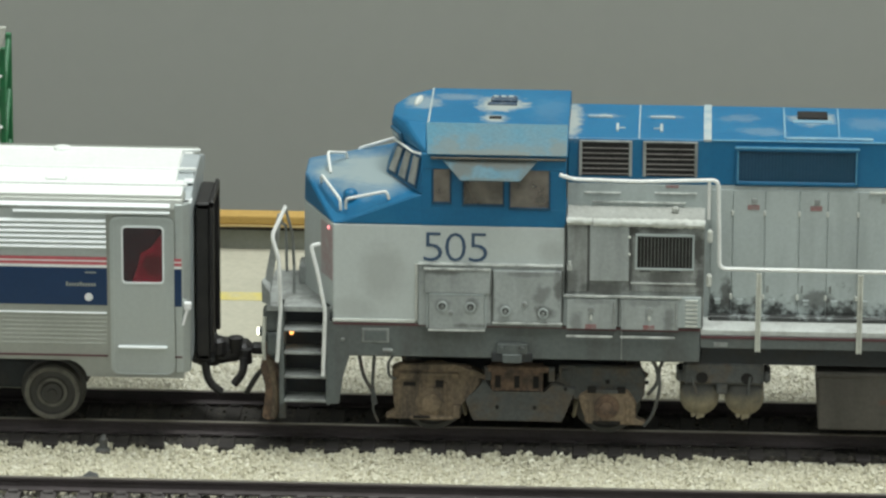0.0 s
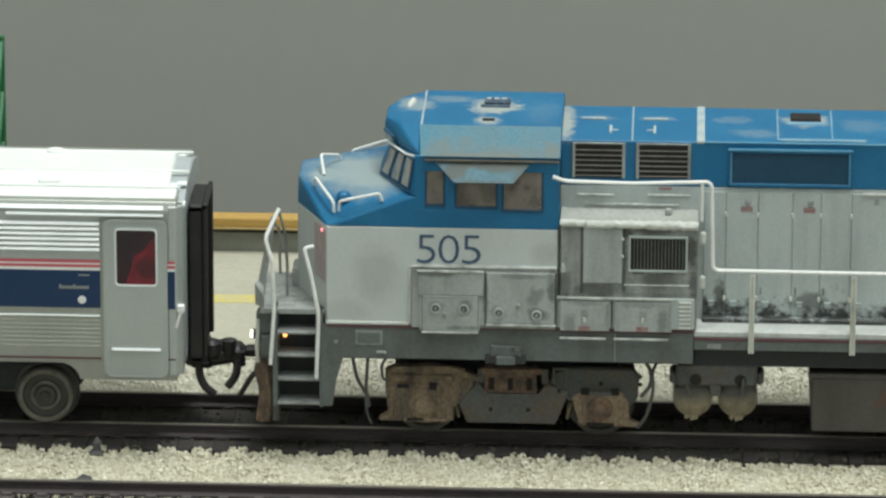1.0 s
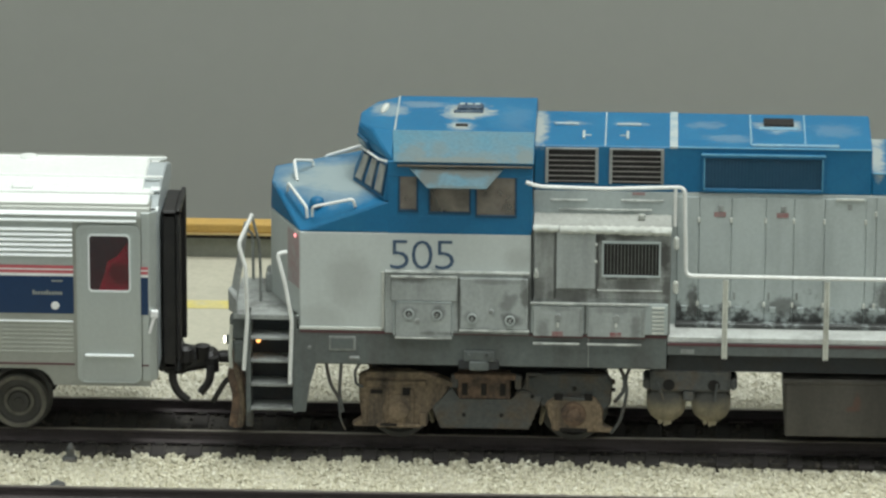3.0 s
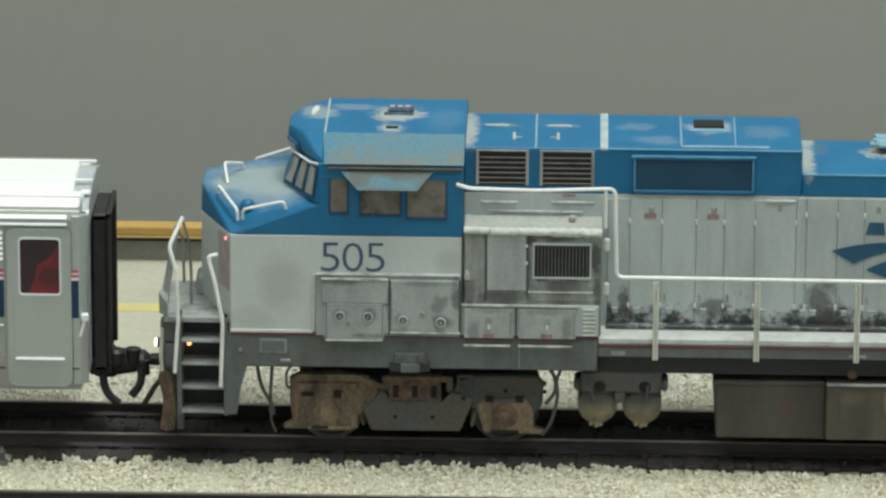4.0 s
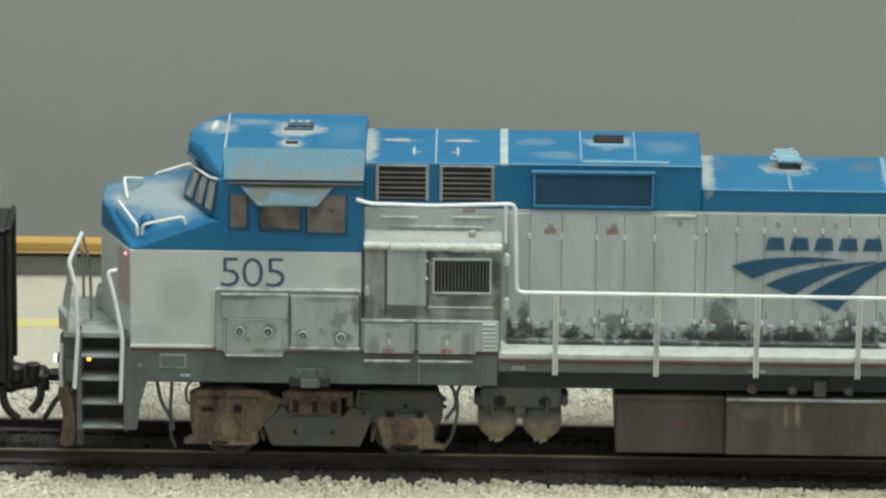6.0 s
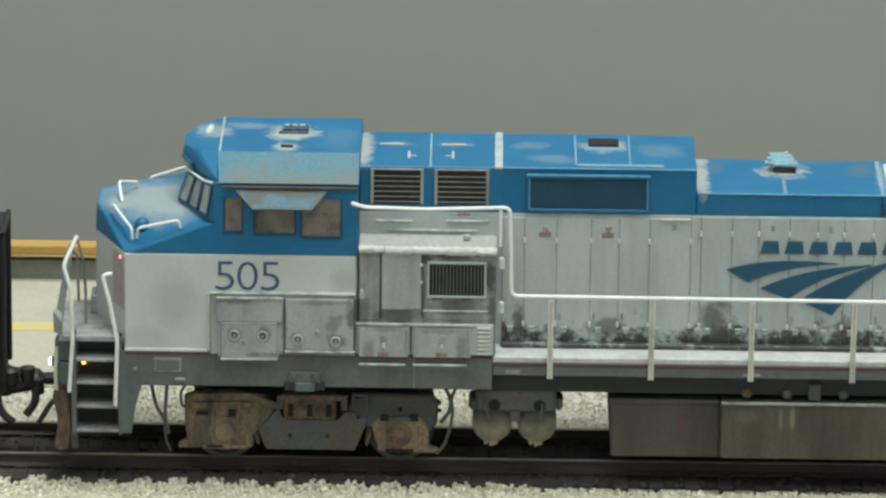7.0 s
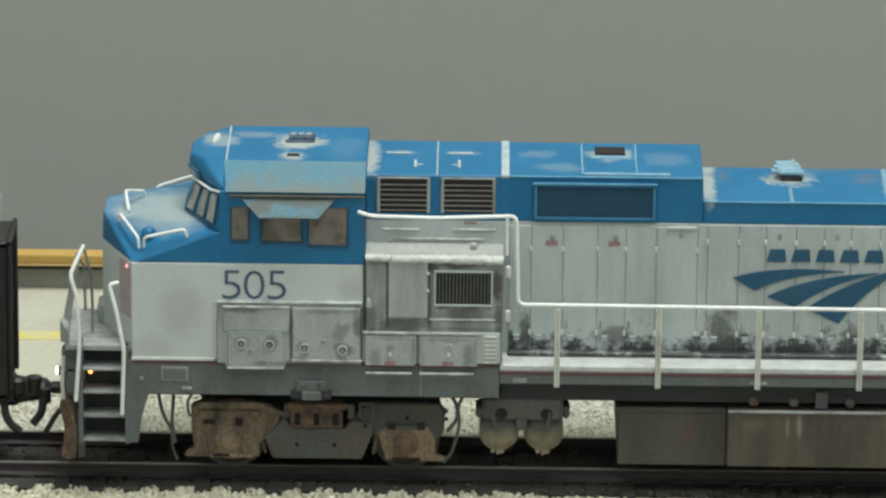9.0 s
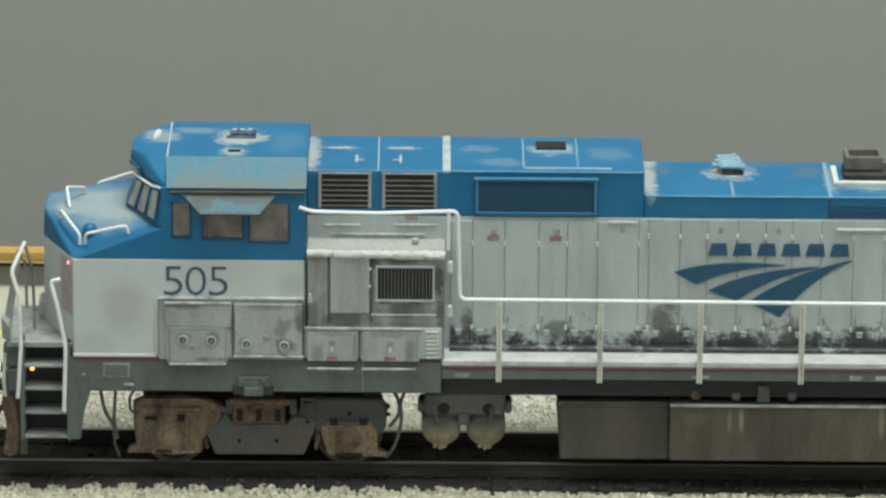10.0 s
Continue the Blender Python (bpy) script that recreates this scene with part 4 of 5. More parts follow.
for a, b in ((-20.2, -11.4), (-10.6, -0.4)):
    d = part("locker_door", box(a, b, -18.4, -17.9, 22.3, 27.9, 0.1), LOCKER, low)
    part("locker_edge", box(a, b - 0.6, -18.65, -18.3, 20.75, 21.1, 0.06), CHIPPED, low)
    part("red_line", box(a, b, -18.1, -17.8, 21.9, 22.28, 0), RED, low)
    part("decal", box((a + b) / 2 - 1.1, (a + b) / 2 + 0.9, -18.46, -18.38, 22.4, 23.2, 0), RED_DECAL, low)
    part("latch", lathe([(0, 0.65), (-0.4, 0.6), (-0.4, 0.35)], ((a + b) / 2, -18.35, 25.9), "y", 12), SILVER_DULL, low)
    part("latch_pin", box((a + b) / 2 - 0.3, (a + b) / 2 + 0.2, -18.75, -18.35, 24.0, 25.0, 0.12), WORN_WHITE, low)
    part("door_hinge", box(b - 0.55, b - 0.25, -18.6, -18.3, 22.8, 27.4, 0.08), SILVER_DULL, low)
part("locker_edge", box(-20.7, 0.2, -18.5, -17.9, 28.2, 28.55, 0.06), CHIPPED, low)
for k in range(7):
    part("louvre_slat", box(0.8, 3.0, -18.4, -17.9, 22.9 + k * 0.78, 23.3 + k * 0.78, 0.05), WORN_WHITE, low)
# hood
for x, y, z0, z1 in ((-33.4, -18.5, 22.8, 32.8), (-20.95, -18.5, 22.8, 33.0)):
    part("panel_gap", box(x - 0.13, x + 0.13, y - 0.06, y + 0.3, z0, z1, 0), SEAM, eq)
part("panel_gap", box(-11.15, -10.85, -18.08, -17.8, 22.9, 28.0, 0), SEAM, low)
hood = part("hood", box(-20.5, 39.2, -10.5, 10.5, 18.0, 46.9, 0.1), SILVER, loco, "silver engine hood")
part("hood_long", box(39.2, 152, -10.5, 10.5, 18.0, 46.9, 0.1), SILVER, loco, "silver engine hood")
top = part("hood_top", box(-20.5, 39.2, -10.52, 10.52, 46.92, 55.3, 0.2), BLUE_HOOD, loco, "blue upper hood")
part("hood_top_low", box(39.25, 152, -10.52, 10.52, 46.92, 51.0, 0.2), BLUE_REAR, loco, "blue lower rear hood")
part("roof_band", box(3.5, 4.9, -10.7, 10.7, 55.00, 55.45, 0.06), BAND, top, "pale roof joint strip")
part("roof_seam", box(-8.0, -7.8, -10.5, 10.5, 55.25, 55.35, 0), BAND, top)
for x in (-15.0, -3.8):
    part("lifting_eye", box(x - 2.2, x + 2.2, 1.8, 2.4, 55.25, 55.70, 0.1), BAND, top)
for x in (-11.8, -4.0):
    part("lifting_eye", merge(box(x - 0.25, x + 0.25, -6.5, -2.2, 55.25, 55.65, 0.06), box(x - (0.0 if x < -8 else 1.4), x + (1.4 if x < -8 else 0.0), -4.6, -4.2, 55.25, 55.50, 0.04)), BAND, top)
part("roof_vent", merge(box(20.2, 25.6, 2.6, 6.6, 55.20, 55.80, 0.15)), SHADE_BLACK, top, "dark roof vent")
part("vent_edge", merge(box(19.4, 26.4, 0.6, 2.2, 55.20, 55.50, 0.1), box(17.7, 18.0, -9.0, 9.5, 55.25, 55.45, 0), box(27.3, 27.6, -9.0, 9.5, 55.25, 55.45, 0), box(18.0, 33.4, -9.9, -8.9, 55.20, 55.70, 0.1)), NOSE_DUSTY, top)
for a, b in ((-18.3, -9.3), (-7.0, 2.3)):
    f = part("hood_louvre", merge(box(a - 0.2, a + 0.35, -10.95, -10.4, 48.4, 54.9, 0.06), box(b - 0.35, b + 0.2, -10.95, -10.4, 48.4, 54.9, 0.06), box(a, b, -10.8, -10.4, 54.6, 54.9, 0.05)), SILVER_DULL, top, "louvred intake in a grey frame")
    # Shade behind the slats, put in as a near-black plate.
    part("louvre_recess", box(a + 0.3, b - 0.3, -10.7, -10.48, 48.4, 54.6, 0), SHADE_BLACK, f)
    for k in range(6):
        z = 48.75 + k * 0.94
        part("louvre_slat", hull([(x, y, z + dz) for x in (a + 0.3, b - 0.3) for y, dz in ((-10.65, 0.03), (-10.65, 0.14), (-10.8, 0.0), (-10.8, 0.12))], 0), SLAT, f)
rad = part("radiator", merge(box(9.2, 30.9, -11.3, -10.4, 53.6, 54.3, 0.1), box(9.2, 30.9, -11.1, -10.4, 47.3, 47.9, 0.1), box(9.2, 9.8, -11.1, -10.4, 47.4, 53.8, 0.08), box(30.3, 30.9, -11.1, -10.4, 47.4, 53.8, 0.08)), BLUE, top, "blue framed radiator grille")
part("radiator_rim", merge(box(9.0, 31.1, -11.4, -11.1, 53.95, 54.35, 0.08), box(9.5, 9.75, -11.2, -11.0, 47.6, 53.7, 0.04), box(30.4, 30.65, -11.2, -11.0, 47.6, 53.7, 0.04)), EDGE_HIGHLIGHT, rad, "pale rim painted as an edge highlight")
part("radiator_core", box(9.7, 30.4, -10.75, -10.5, 47.8, 53.7, 0), DECAL_BLUE, rad)
for k in range(34):
    x = 10.2 + k * 0.6
    part("radiator_fin", box(x, x + 0.14, -10.95, -10.7, 47.9, 53.6, 0), GASKET, rad)
# hood doors
DOOR_X = [5.0, 8.9, 14.6, 20.7, 25.7, 31.1, 38.4, 40.2, 45.7, 50.5, 55.9, 60.9, 65.6, 70.8, 76.5, 82.0, 88.0, 94.0, 100.0, 106.0, 112.0, 118.0]
for a, b in zip(DOOR_X, DOOR_X[1:]):
    d = part("hood_door", box(a + 0.07, b - 0.07, -10.74, -10.4, 22.5, 46.2 if b < 40 else 46.7, 0.08), DOOR_SOOT, loco)
    for z in (42.0 if b < 40 else 43.6, 26.4):
        part("hinge", box(b - 0.3, b + 0.2, -11.05, -10.7, z - 0.5, z + 0.5, 0.12), WORN_WHITE, d)
    part("door_latch", merge(box(a + 1.0, a + 2.0, -11.1, -10.7, 24.9, 25.6, 0.1), box(a + 0.9, a + 2.1, -11.2, -10.7, 25.7, 25.95, 0.08)), SILVER, d)
    if 14 < a < 30 or a > 44:
        part("door_handle", box(a + 0.6, a + 0.95, -11.0, -10.7, 27.2, 28.6, 0.1), SILVER_DULL, d)
for x in (12.6, 23.7):
    part("warning_decal", box(x - 1.1, x + 1.0, -10.84, -10.7, 42.6, 43.5, 0), RED_DECAL, loco, "red warning decal")
    part("padlock", box(x - 0.4, x + 0.6, -11.0, -10.7, 43.7, 44.8, 0.15), SILVER_DULL, loco)
part("door_drip", box(33.0, 38.0, -11.2, -10.7, 46.0, 46.4, 0.05), WORN_WHITE, loco)
for x in (35.5, 52.9, 63.2):
    part("small_decal", box(x - 0.4, x + 0.4, -10.84, -10.7, 44.2, 45.2, 0), SILVER_DULL, loco)
part("door_drip", box(73.5, 82.5, -11.2, -10.7, 44.9, 45.3, 0.05), WORN_WHITE, loco)
# operator's lettering and emblem as plain shapes
for k in range(6):
    x = 50.7 + k * 4.32
    part("letter_block", prism([(x, 40.1), (x + 3.5, 40.1), (x + 3.2, 42.4), (x + 0.6, 42.4)], "y", -11.0, -10.86), DECAL_BLUE, loco)


def sweep_shape(lower, upper, y):
    return prism([*lower, *upper[::-1]], "y", y - 0.14, y)


def arc(a, b, c, n=8):
    a, b, c = Vector(a), Vector(b), Vector(c)
    return [tuple(a * (1 - f) ** 2 + b * 2 * f * (1 - f) + c * f * f) for f in [i / n for i in range(n + 1)]]


for lo, up in ((arc((48.7, 34.7), (55, 37.9), (64.6, 38.3)), arc((44.8, 37.0), (52.0, 39.6), (64.6, 38.4))),
               (arc((55.9, 31.6), (61.6, 36.2), (70.5, 38.0)), arc((50.9, 33.6), (58.2, 37.5), (70.5, 38.2))),
               (arc((63.8, 28.7), (68.4, 35.6), (76.2, 39.3)), arc((58.0, 31.4), (64.6, 36.6), (76.2, 39.45)))):
    part("emblem_band", sweep_shape(lo, up, -10.86), DECAL_BLUE, loco)
# walkway, its edge and the handrails
walkw = part("walkway", box(3.6, 150, -17.5, 17.5, 21.3, 22.3, 0.1), WALKWAY, loco, "pale worn walkway")
part("kick_plate", box(5.0, 150, -12.5, -10.76, 22.32, 23.2, 0.15), DOOR_SOOT, loco, "sooty ledge at the foot of the doors")
part("walkway_edge", box(3.6, 150, -17.62, 17.62, 18.9, 21.25, 0.08), SILL, loco)
part("red_line", box(3.6, 150, -17.74, -17.55, 20.7, 21.2, 0), RED, loco)
part("handrail", tube(bent([(-21.7, -18.3, 50.8), (-19.5, -18.2, 50.0), (-8, -18.0, 49.7), (6.2, -17.9, 50.2), (6.7, -17.8, 33.8), (148, -17.8, 33.3)], 1.3, 6), 0.36), RAIL_WHITE, loco, "white wire handrail", smooth=True)
part("handrail", tube(bent([(4.6, -17.9, 50.0), (4.6, -17.9, 43.0)], 1), 0.32), RAIL_WHITE, loco)
part("handrail", tube([(6.7, 17.8, 33.8), (148, 17.8, 33.3)], 0.36), RAIL_WHITE, loco)
for x in (13.7, 31.6, 49.3, 67.3, 85.2, 103, 121, 139):
    for s in (-1, 1):
        part("stanchion", merge(box(x - 0.5, x - 0.08, s * 17.95 - 0.3, s * 17.95 + 0.3, 18.5, 33.2, 0.08), box(x + 0.08, x + 0.5, s * 17.95 - 0.3, s * 17.95 + 0.3, 18.5, 33.2, 0.08), box(x - 0.3, x + 0.3, s * 17.9 - 0.1, s * 17.9 + 0.2, 18.6, 33.0, 0)), POST_GREY, loco)
for z in (39.8, 31.6):
    part("grab_bolt", lathe([(-1.0, 0.3), (-0.7, 0.5), (1.0, 0.5), (1.3, 0.3)], (4.9, -18.2, z), "z", 10), WORN_WHITE, loco)
# front platform, steps and rails
part("front_deck", box(-73.5, -61.7, -17.0, 3.6, 24.0, 25.0, 0.1), SILVER_DULL, loco, "dusty grey front platform")
part("front_beam", box(-73.0, -70.8, -14.6, 14.6, 12.0, 20.0, 0.2), SILL, loco)
part("beam_block", merge(box(-74.3, -71.3, -15.6, -12.6, 19.6, 23.9, 0.4), box(-73.6, -71.3, -15.9, -13.0, 15.2, 19.5, 0.4)), SILL, loco)
part("uncoupling_lever", tube(bent([(-73.9, -15.9, 22.5), (-74.2, -16.0, 17.5), (-74.0, -15.6, 14.4)], 0.8), 0.34), POST_GREY, loco, "pale wire lever", smooth=True)
steps = part("step_frame", merge(box(-71.2, -70.4, -17.8, -13.0, 6.8, 25.0, 0.08), box(-62.9, -62.2, -17.8, -13.0, 6.8, 25.0, 0.08)), SILL, loco, "grey boarding steps")
part("step_back", box(-70.3, -63.0, -13.4, -13.0, 7.0, 24.8, 0), DARK, steps)
for z in (7.4, 11.9, 16.4, 20.7):
    part("step", box(-70.4, -62.9, -17.7, -13.4, z - 0.25, z + 0.25, 0.08), SILVER_DULL, steps)
for pts in ([(-70.2, -14.6, 42.9), (-72.5, -17.4, 38.2), (-71.2, -18.0, 34.0), (-70.9, -18.2, 25.0), (-71.6, -18.2, 14.9)],
            [(-63.9, -17.2, 36.8), (-65.6, -17.6, 36.6), (-64.4, -18.0, 32.0), (-63.0, -18.3, 24.6), (-63.4, -18.3, 12.5)]):
    part("step_rail", tube(bent(pts, 1.0), 0.36), RAIL_WHITE, loco, "white wire step rail", smooth=True)
part("end_rail", tube(bent([(-70.3, -14.6, 42.7), (-69.2, -12.0, 36.8), (-69.1, -9.8, 30.5), (-69.1, -9.6, 25.0)], 1.2), 0.27), SILVER_DULL, loco, smooth=True)
part("end_post", hull([(x + dx, y, z) for x, z in ((-71.3, 41.2), (-73.4, 30.0), (-73.6, 25.0)) for dx in (-0.45, 0.45) for y in (-13.9, -13.4)], 0.1), SILVER_DULL, loco, "grey upright of the end railing")
part("end_rail", tube(bent([(-71.3, -13.6, 40.6), (-71.5, -6.0, 37.0), (-71.4, 2.0, 33.8), (-71.3, 3.0, 25.0)], 1.2), 0.27), SILVER_DULL, loco, smooth=True)
part("end_plate", hull([(-74.5, -15.0, 25.0), (-74.6, -15.0, 29.0), (-72.8, -17.2, 25.0), (-72.8, -17.2, 27.4), (-73.2, -10, 25), (-73.2, -10, 29.5)], 0.1), SILVER_DULL, loco)
part("deck_box", box(-68.6, -66.2, -4.5, 0.5, 25.0, 28.6, 0.3), SILVER_DULL, loco)
PILOT = [(-71.7, 13.6), (-73.0, 14.6), (-74.4, 14.2), (-74.9, 12.6), (-74.0, 9.4), (-73.7, 7.4), (-74.3, 5.0), (-74.6, 3.2), (-73.6, 2.6), (-72.0, 3.0), (-71.4, 5.6), (-71.2, 9.0)]
pilot = part("pilot", prism(PILOT, "y", -15.0, 15.0, 0.25), RUST_RED, loco, "rusty curved snow plough pilot")
part("pilot_ridge", tube(bent([(-73.2, -15.1, 14.2), (-72.5, -15.2, 11.6), (-72.0, -15.2, 8.0), (-72.5, -15.2, 3.4)], 1.5), 0.55), RUST, pilot, "tan worn ridge of the pilot", smooth=True)
part("pilot_stay", box(-71.5, -70.2, -15.4, -14.6, 3.2, 13.0, 0.15), TRUCK_DARK, pilot)
part("lamp_bracket", box(-74.6, -72.6, -13.0, -11.0, 16.9, 18.1, 0.1), SILL, loco)
part("ditch_light", lathe([(0, 0.6), (-0.6, 0.9), (-0.9, 0.85)], (-74.3, -12.0, 18.5), "x", 14), SILL, loco, smooth=True)
part("ditch_lens", lathe([(0, 0.75), (-0.3, 0.6), (-0.4, 0.1)], (-75.2, -12.0, 18.5), "x", 14), LAMP_WHITE, loco, "lit white lamp", smooth=True)
part("step_lamp", lathe([(0, 0.4), (-0.3, 0.35), (-0.4, 0.1)], (-69.3, -13.5, 18.9), "y", 10), LAMP_AMBER, loco, "small amber lamp")
part("air_hose", tube(bent([(-72.5, -12, 12.4), (-75.2, -12, 10.9), (-77.7, -11, 6.3)], 1.5), 0.5), RUBBER, loco, smooth=True)
# underframe
part("underframe", box(-60, 150, -11.0, 11.0, 13.8, 18.4, 0.1), DARK, loco, "black underframe")
part("frame_rail", box(3.7, 150, -15.5, 15.5, 15.2, 18.7, 0.1), DARK, loco)


def truck(x):
    """A two-axle truck: wheels, cast side frames in three pieces, axle boxes, springs, bolts."""
    t = part("truck", box(x - 19, x + 19, -6, 6, 6, 13.5, 0.3), DARK, loco, "rust-brown two-axle truck")
    left = [(-22.8, 12.6), (-22.7, 8), (-21.8, 4.2), (-23.9, 3.6), (-23.9, 2.9), (-12.7, 2.9), (-12.2, 3.6), (-10.6, 6.0), (-8.4, 8.0), (-6.8, 9.8), (-6.4, 11.8), (-9.5, 13.0), (-14, 13.5), (-21, 13.4)]
    mid = [(-8.2, 2.9), (7.8, 2.9), (8.2, 5.0), (9.5, 7.6), (10.4, 9.4), (6.0, 10.4), (4.8, 8.4), (-4.8, 8.3), (-6.2, 11.2), (-7.2, 9.0), (-9.0, 7.6), (-9.6, 6.6)]
    right = [(6.2, 10.5), (10.5, 9.2), (9.4, 7.4), (11.4, 7.0), (21.2, 6.6), (22.4, 8.0), (22.6, 11.8), (21.6, 13.4), (9.6, 13.4), (7.4, 12.6)]
    foot = [(10.6, 8.0), (11.2, 5.5), (12.3, 3.6), (11.9, 2.8), (22.9, 2.6), (22.9, 3.2), (20.6, 3.8), (21.0, 7.0), (19.4, 9.4), (12.0, 9.0)]
    for s in (-1, 1):
        def plate(name, outline, a, b, material, parent, label="", bev=0.3):
            return part(name, prism([(x + p, q) for p, q in outline], "y", *sorted((s * a, s * b)), bev), material, parent, label)

        def face(cx, cz, w, h, off, thick, bev=0.08):
            return box(x + cx - w / 2, x + cx + w / 2, *sorted((s * off, s * (off + thick))), cz - h / 2, cz + h / 2, bev)

        f = plate("side_frame", left, 11.4, 13.5, RUST, t, "tan rusty cast side frame")
        g = plate("side_frame", right, 11.4, 13.3, TRUCK_DARK, t, "dark cast side frame")
        c = plate("centre_casting", mid, 11.6, 13.8, TRUCK_DARK, t, "dark grey centre casting")
        plate("pedestal", foot, 12.0, 13.9, RUST, g, "tan rusty pedestal")
        part("frame_rib", merge(face(-17.6, 7.0, 0.7, 6.4, 13.4, 0.5, 0.2), face(-13.2, 7.0, 0.7, 6.4, 13.4, 0.5, 0.2), face(-15.4, 11.4, 9.5, 1.0, 13.4, 0.5, 0.2), face(-15.6, 3.3, 8.0, 0.7, 13.4, 0.6, 0.2)), RUST, f)
        part("frame_arm", prism([(x - 21.5, 12.4), (x - 21.5, 13.5), (x - 11, 13.6), (x - 5.6, 11.6), (x - 5.8, 10.7), (x - 11, 12.5)], "y", *sorted((s * 13.4, s * 14.1)), 0.15), RUST, f)
        part("axle_box", lathe([(0, 3.0), (s * 0.35, 2.9), (s * 0.4, 1.9), (s * 0.8, 1.7), (s * 0.9, 0.3)], (x - 15.6, s * 13.4, 6.2), "y", 22), RUST, f, smooth=True)
        part("axle_box", lathe([(0, 2.3), (s * 0.5, 2.15), (s * 0.55, 1.3), (s * 1.0, 1.2), (s * 1.1, 0.3)], (x + 15.7, s * 13.8, 6.1), "y", 22), RUST_RED, g, smooth=True)
        # Slots are thin near-black plates that paint in the shade of openings.
        part("frame_slot", merge(face(-19.6, 9.6, 2.2, 0.8, 13.45, 0.12), face(-14.2, 9.7, 1.5, 1.4, 13.45, 0.12), face(-17.4, 3.5, 3.0, 0.5, 13.95, 0.12)), SHADE_BLACK, f)
        part("frame_slot", merge(face(13.0, 9.3, 1.5, 1.3, 13.85, 0.12), face(18.3, 9.3, 1.5, 1.3, 13.85, 0.12), face(15.7, 3.1, 5.0, 0.7, 13.85, 0.12)), SHADE_BLACK, g)
        part("frame_slot", face(15.7, 9.0, 4.0, 0.7, 13.6, 0.4), TRUCK_DARK, g)
        part("frame_cap", face(-14.5, 13.0, 12.0, 0.9, 13.5, 0.5, 0.15), RUST_RED, f)
        part("frame_lug", merge(face(-20.0, 11.2, 3.0, 1.3, 13.6, 0.4, 0.15), face(-11.2, 4.6, 1.4, 2.6, 13.3, 0.7, 0.2), face(-21.6, 6.0, 0.8, 4.4, 13.2, 0.7, 0.2)), RUST, f)
        part("frame_lug", merge(face(12.2, 5.4, 0.8, 4.2, 13.8, 0.5, 0.15), face(19.4, 5.4, 0.8, 4.2, 13.8, 0.5, 0.15)), RUST, g)
        part("brake_hanger", merge(face(7.4, 12.3, 0.5, 3.0, 13.6, 0.7, 0.1), face(8.6, 13.6, 2.6, 0.5, 13.6, 0.7, 0.1), face(9.7, 12.3, 0.5, 3.0, 13.6, 0.7, 0.1)), TRUCK_DARK, c)
        b = part("spring_box", merge(face(-0.4, 11.0, 9.4, 5.0, 11.6, 2.0, 0.2), face(-0.2, 12.9, 11.0, 1.1, 13.2, 1.0, 0.2)), RUST_RED, t, "rusty spring housing")
        part("spring_slot", merge(*[face(a, 10.4, 1.0, 2.3, 13.55, 0.12, 0.05) for a in (-3.8, -0.4, 3.0)]), SHADE_BLACK, b)
        part("bracket", merge(face(-5.6, 12.0, 1.3, 2.6, 13.2, 0.9, 0.2), face(5.8, 12.0, 1.2, 2.8, 13.2, 0.9, 0.2)), TRUCK_DARK, b)
        for a, z in ((-3.9, 5.6), (2.8, 5.6), (8.3, 9.3), (15.8, 10.8), (22.8, 10.8)):
            part("bolt", lathe([(0, 0.4), (s * 0.35, 0.32)], (x + a, s * 13.7, z), "y", 8), SHADE_BLACK, c)
        for a in (-9.6, 9.8):
            part("brake_shoe", hull([(x + a - 0.4, s * 11.5, 3.4), (x + a + 0.4, s * 11.5, 3.4), (x + a - (0.9 if a < 0 else -0.9), s * 12.8, 6.6), (x + a, s * 12.8, 3.4), (x + a, s * 11.5, 7.0)], 0.1), DRUM, t)
    for c in (-15.6, 15.6):
        for s in (-1, 1):
            part("wheel", lathe([(s * 6.9, 6.2), (s * 7.5, 6.2), (s * 7.6, 5.6), (s * 10.0, 5.5), (s * 10.0, 4.6), (s * 9.4, 4.3), (s * 9.4, 0.5)], (x + c, 0, 5.3), "y"), WHEEL, t, smooth=True)
        part("axle", lathe([(-11, 1.0), (11, 1.0)], (x + c, 0, 5.3), "y", 12), WHEEL, t)
    return t


truck(-28.6)
truck(118.0)
for pts, r in (([(-57.2, -14.6, 17.0), (-57.0, -15.0, 14.5), (-56.3, -15.0, 11.2), (-54.7, -14.6, 8.4), (-54.2, -14.4, 6.0)], 0.34), ([(-54.4, -14.6, 17.0), (-54.5, -15.0, 13.6), (-54.8, -14.8, 9.6), (-54.3, -14.5, 6.8)], 0.3),
               ([(-54.9, -14.6, 8.0), (-54.6, -14.5, 4.6), (-53.8, -14.2, 2.6)], 0.2), ([(-51.0, -14.6, 15.4), (-52.0, -14.8, 14.0), (-51.8, -14.8, 11.4), (-50.6, -14.4, 10.8)], 0.26),
               ([(-5.2, -14.6, 16.0), (-3.9, -15.0, 13.8), (-3.8, -15.0, 11.2), (-5.6, -14.6, 8.8)], 0.34), ([(-2.6, -14.6, 16.0), (-3.8, -15.0, 13.6), (-3.4, -15.0, 11.0), (-3.9, -14.6, 7.6), (-4.8, -14.4, 4.6), (-6.2, -13.8, 2.6)], 0.3)):
    part("brake_hose", tube(bent(pts, 2.2), r), TRUCK_DARK, loco, smooth=True)
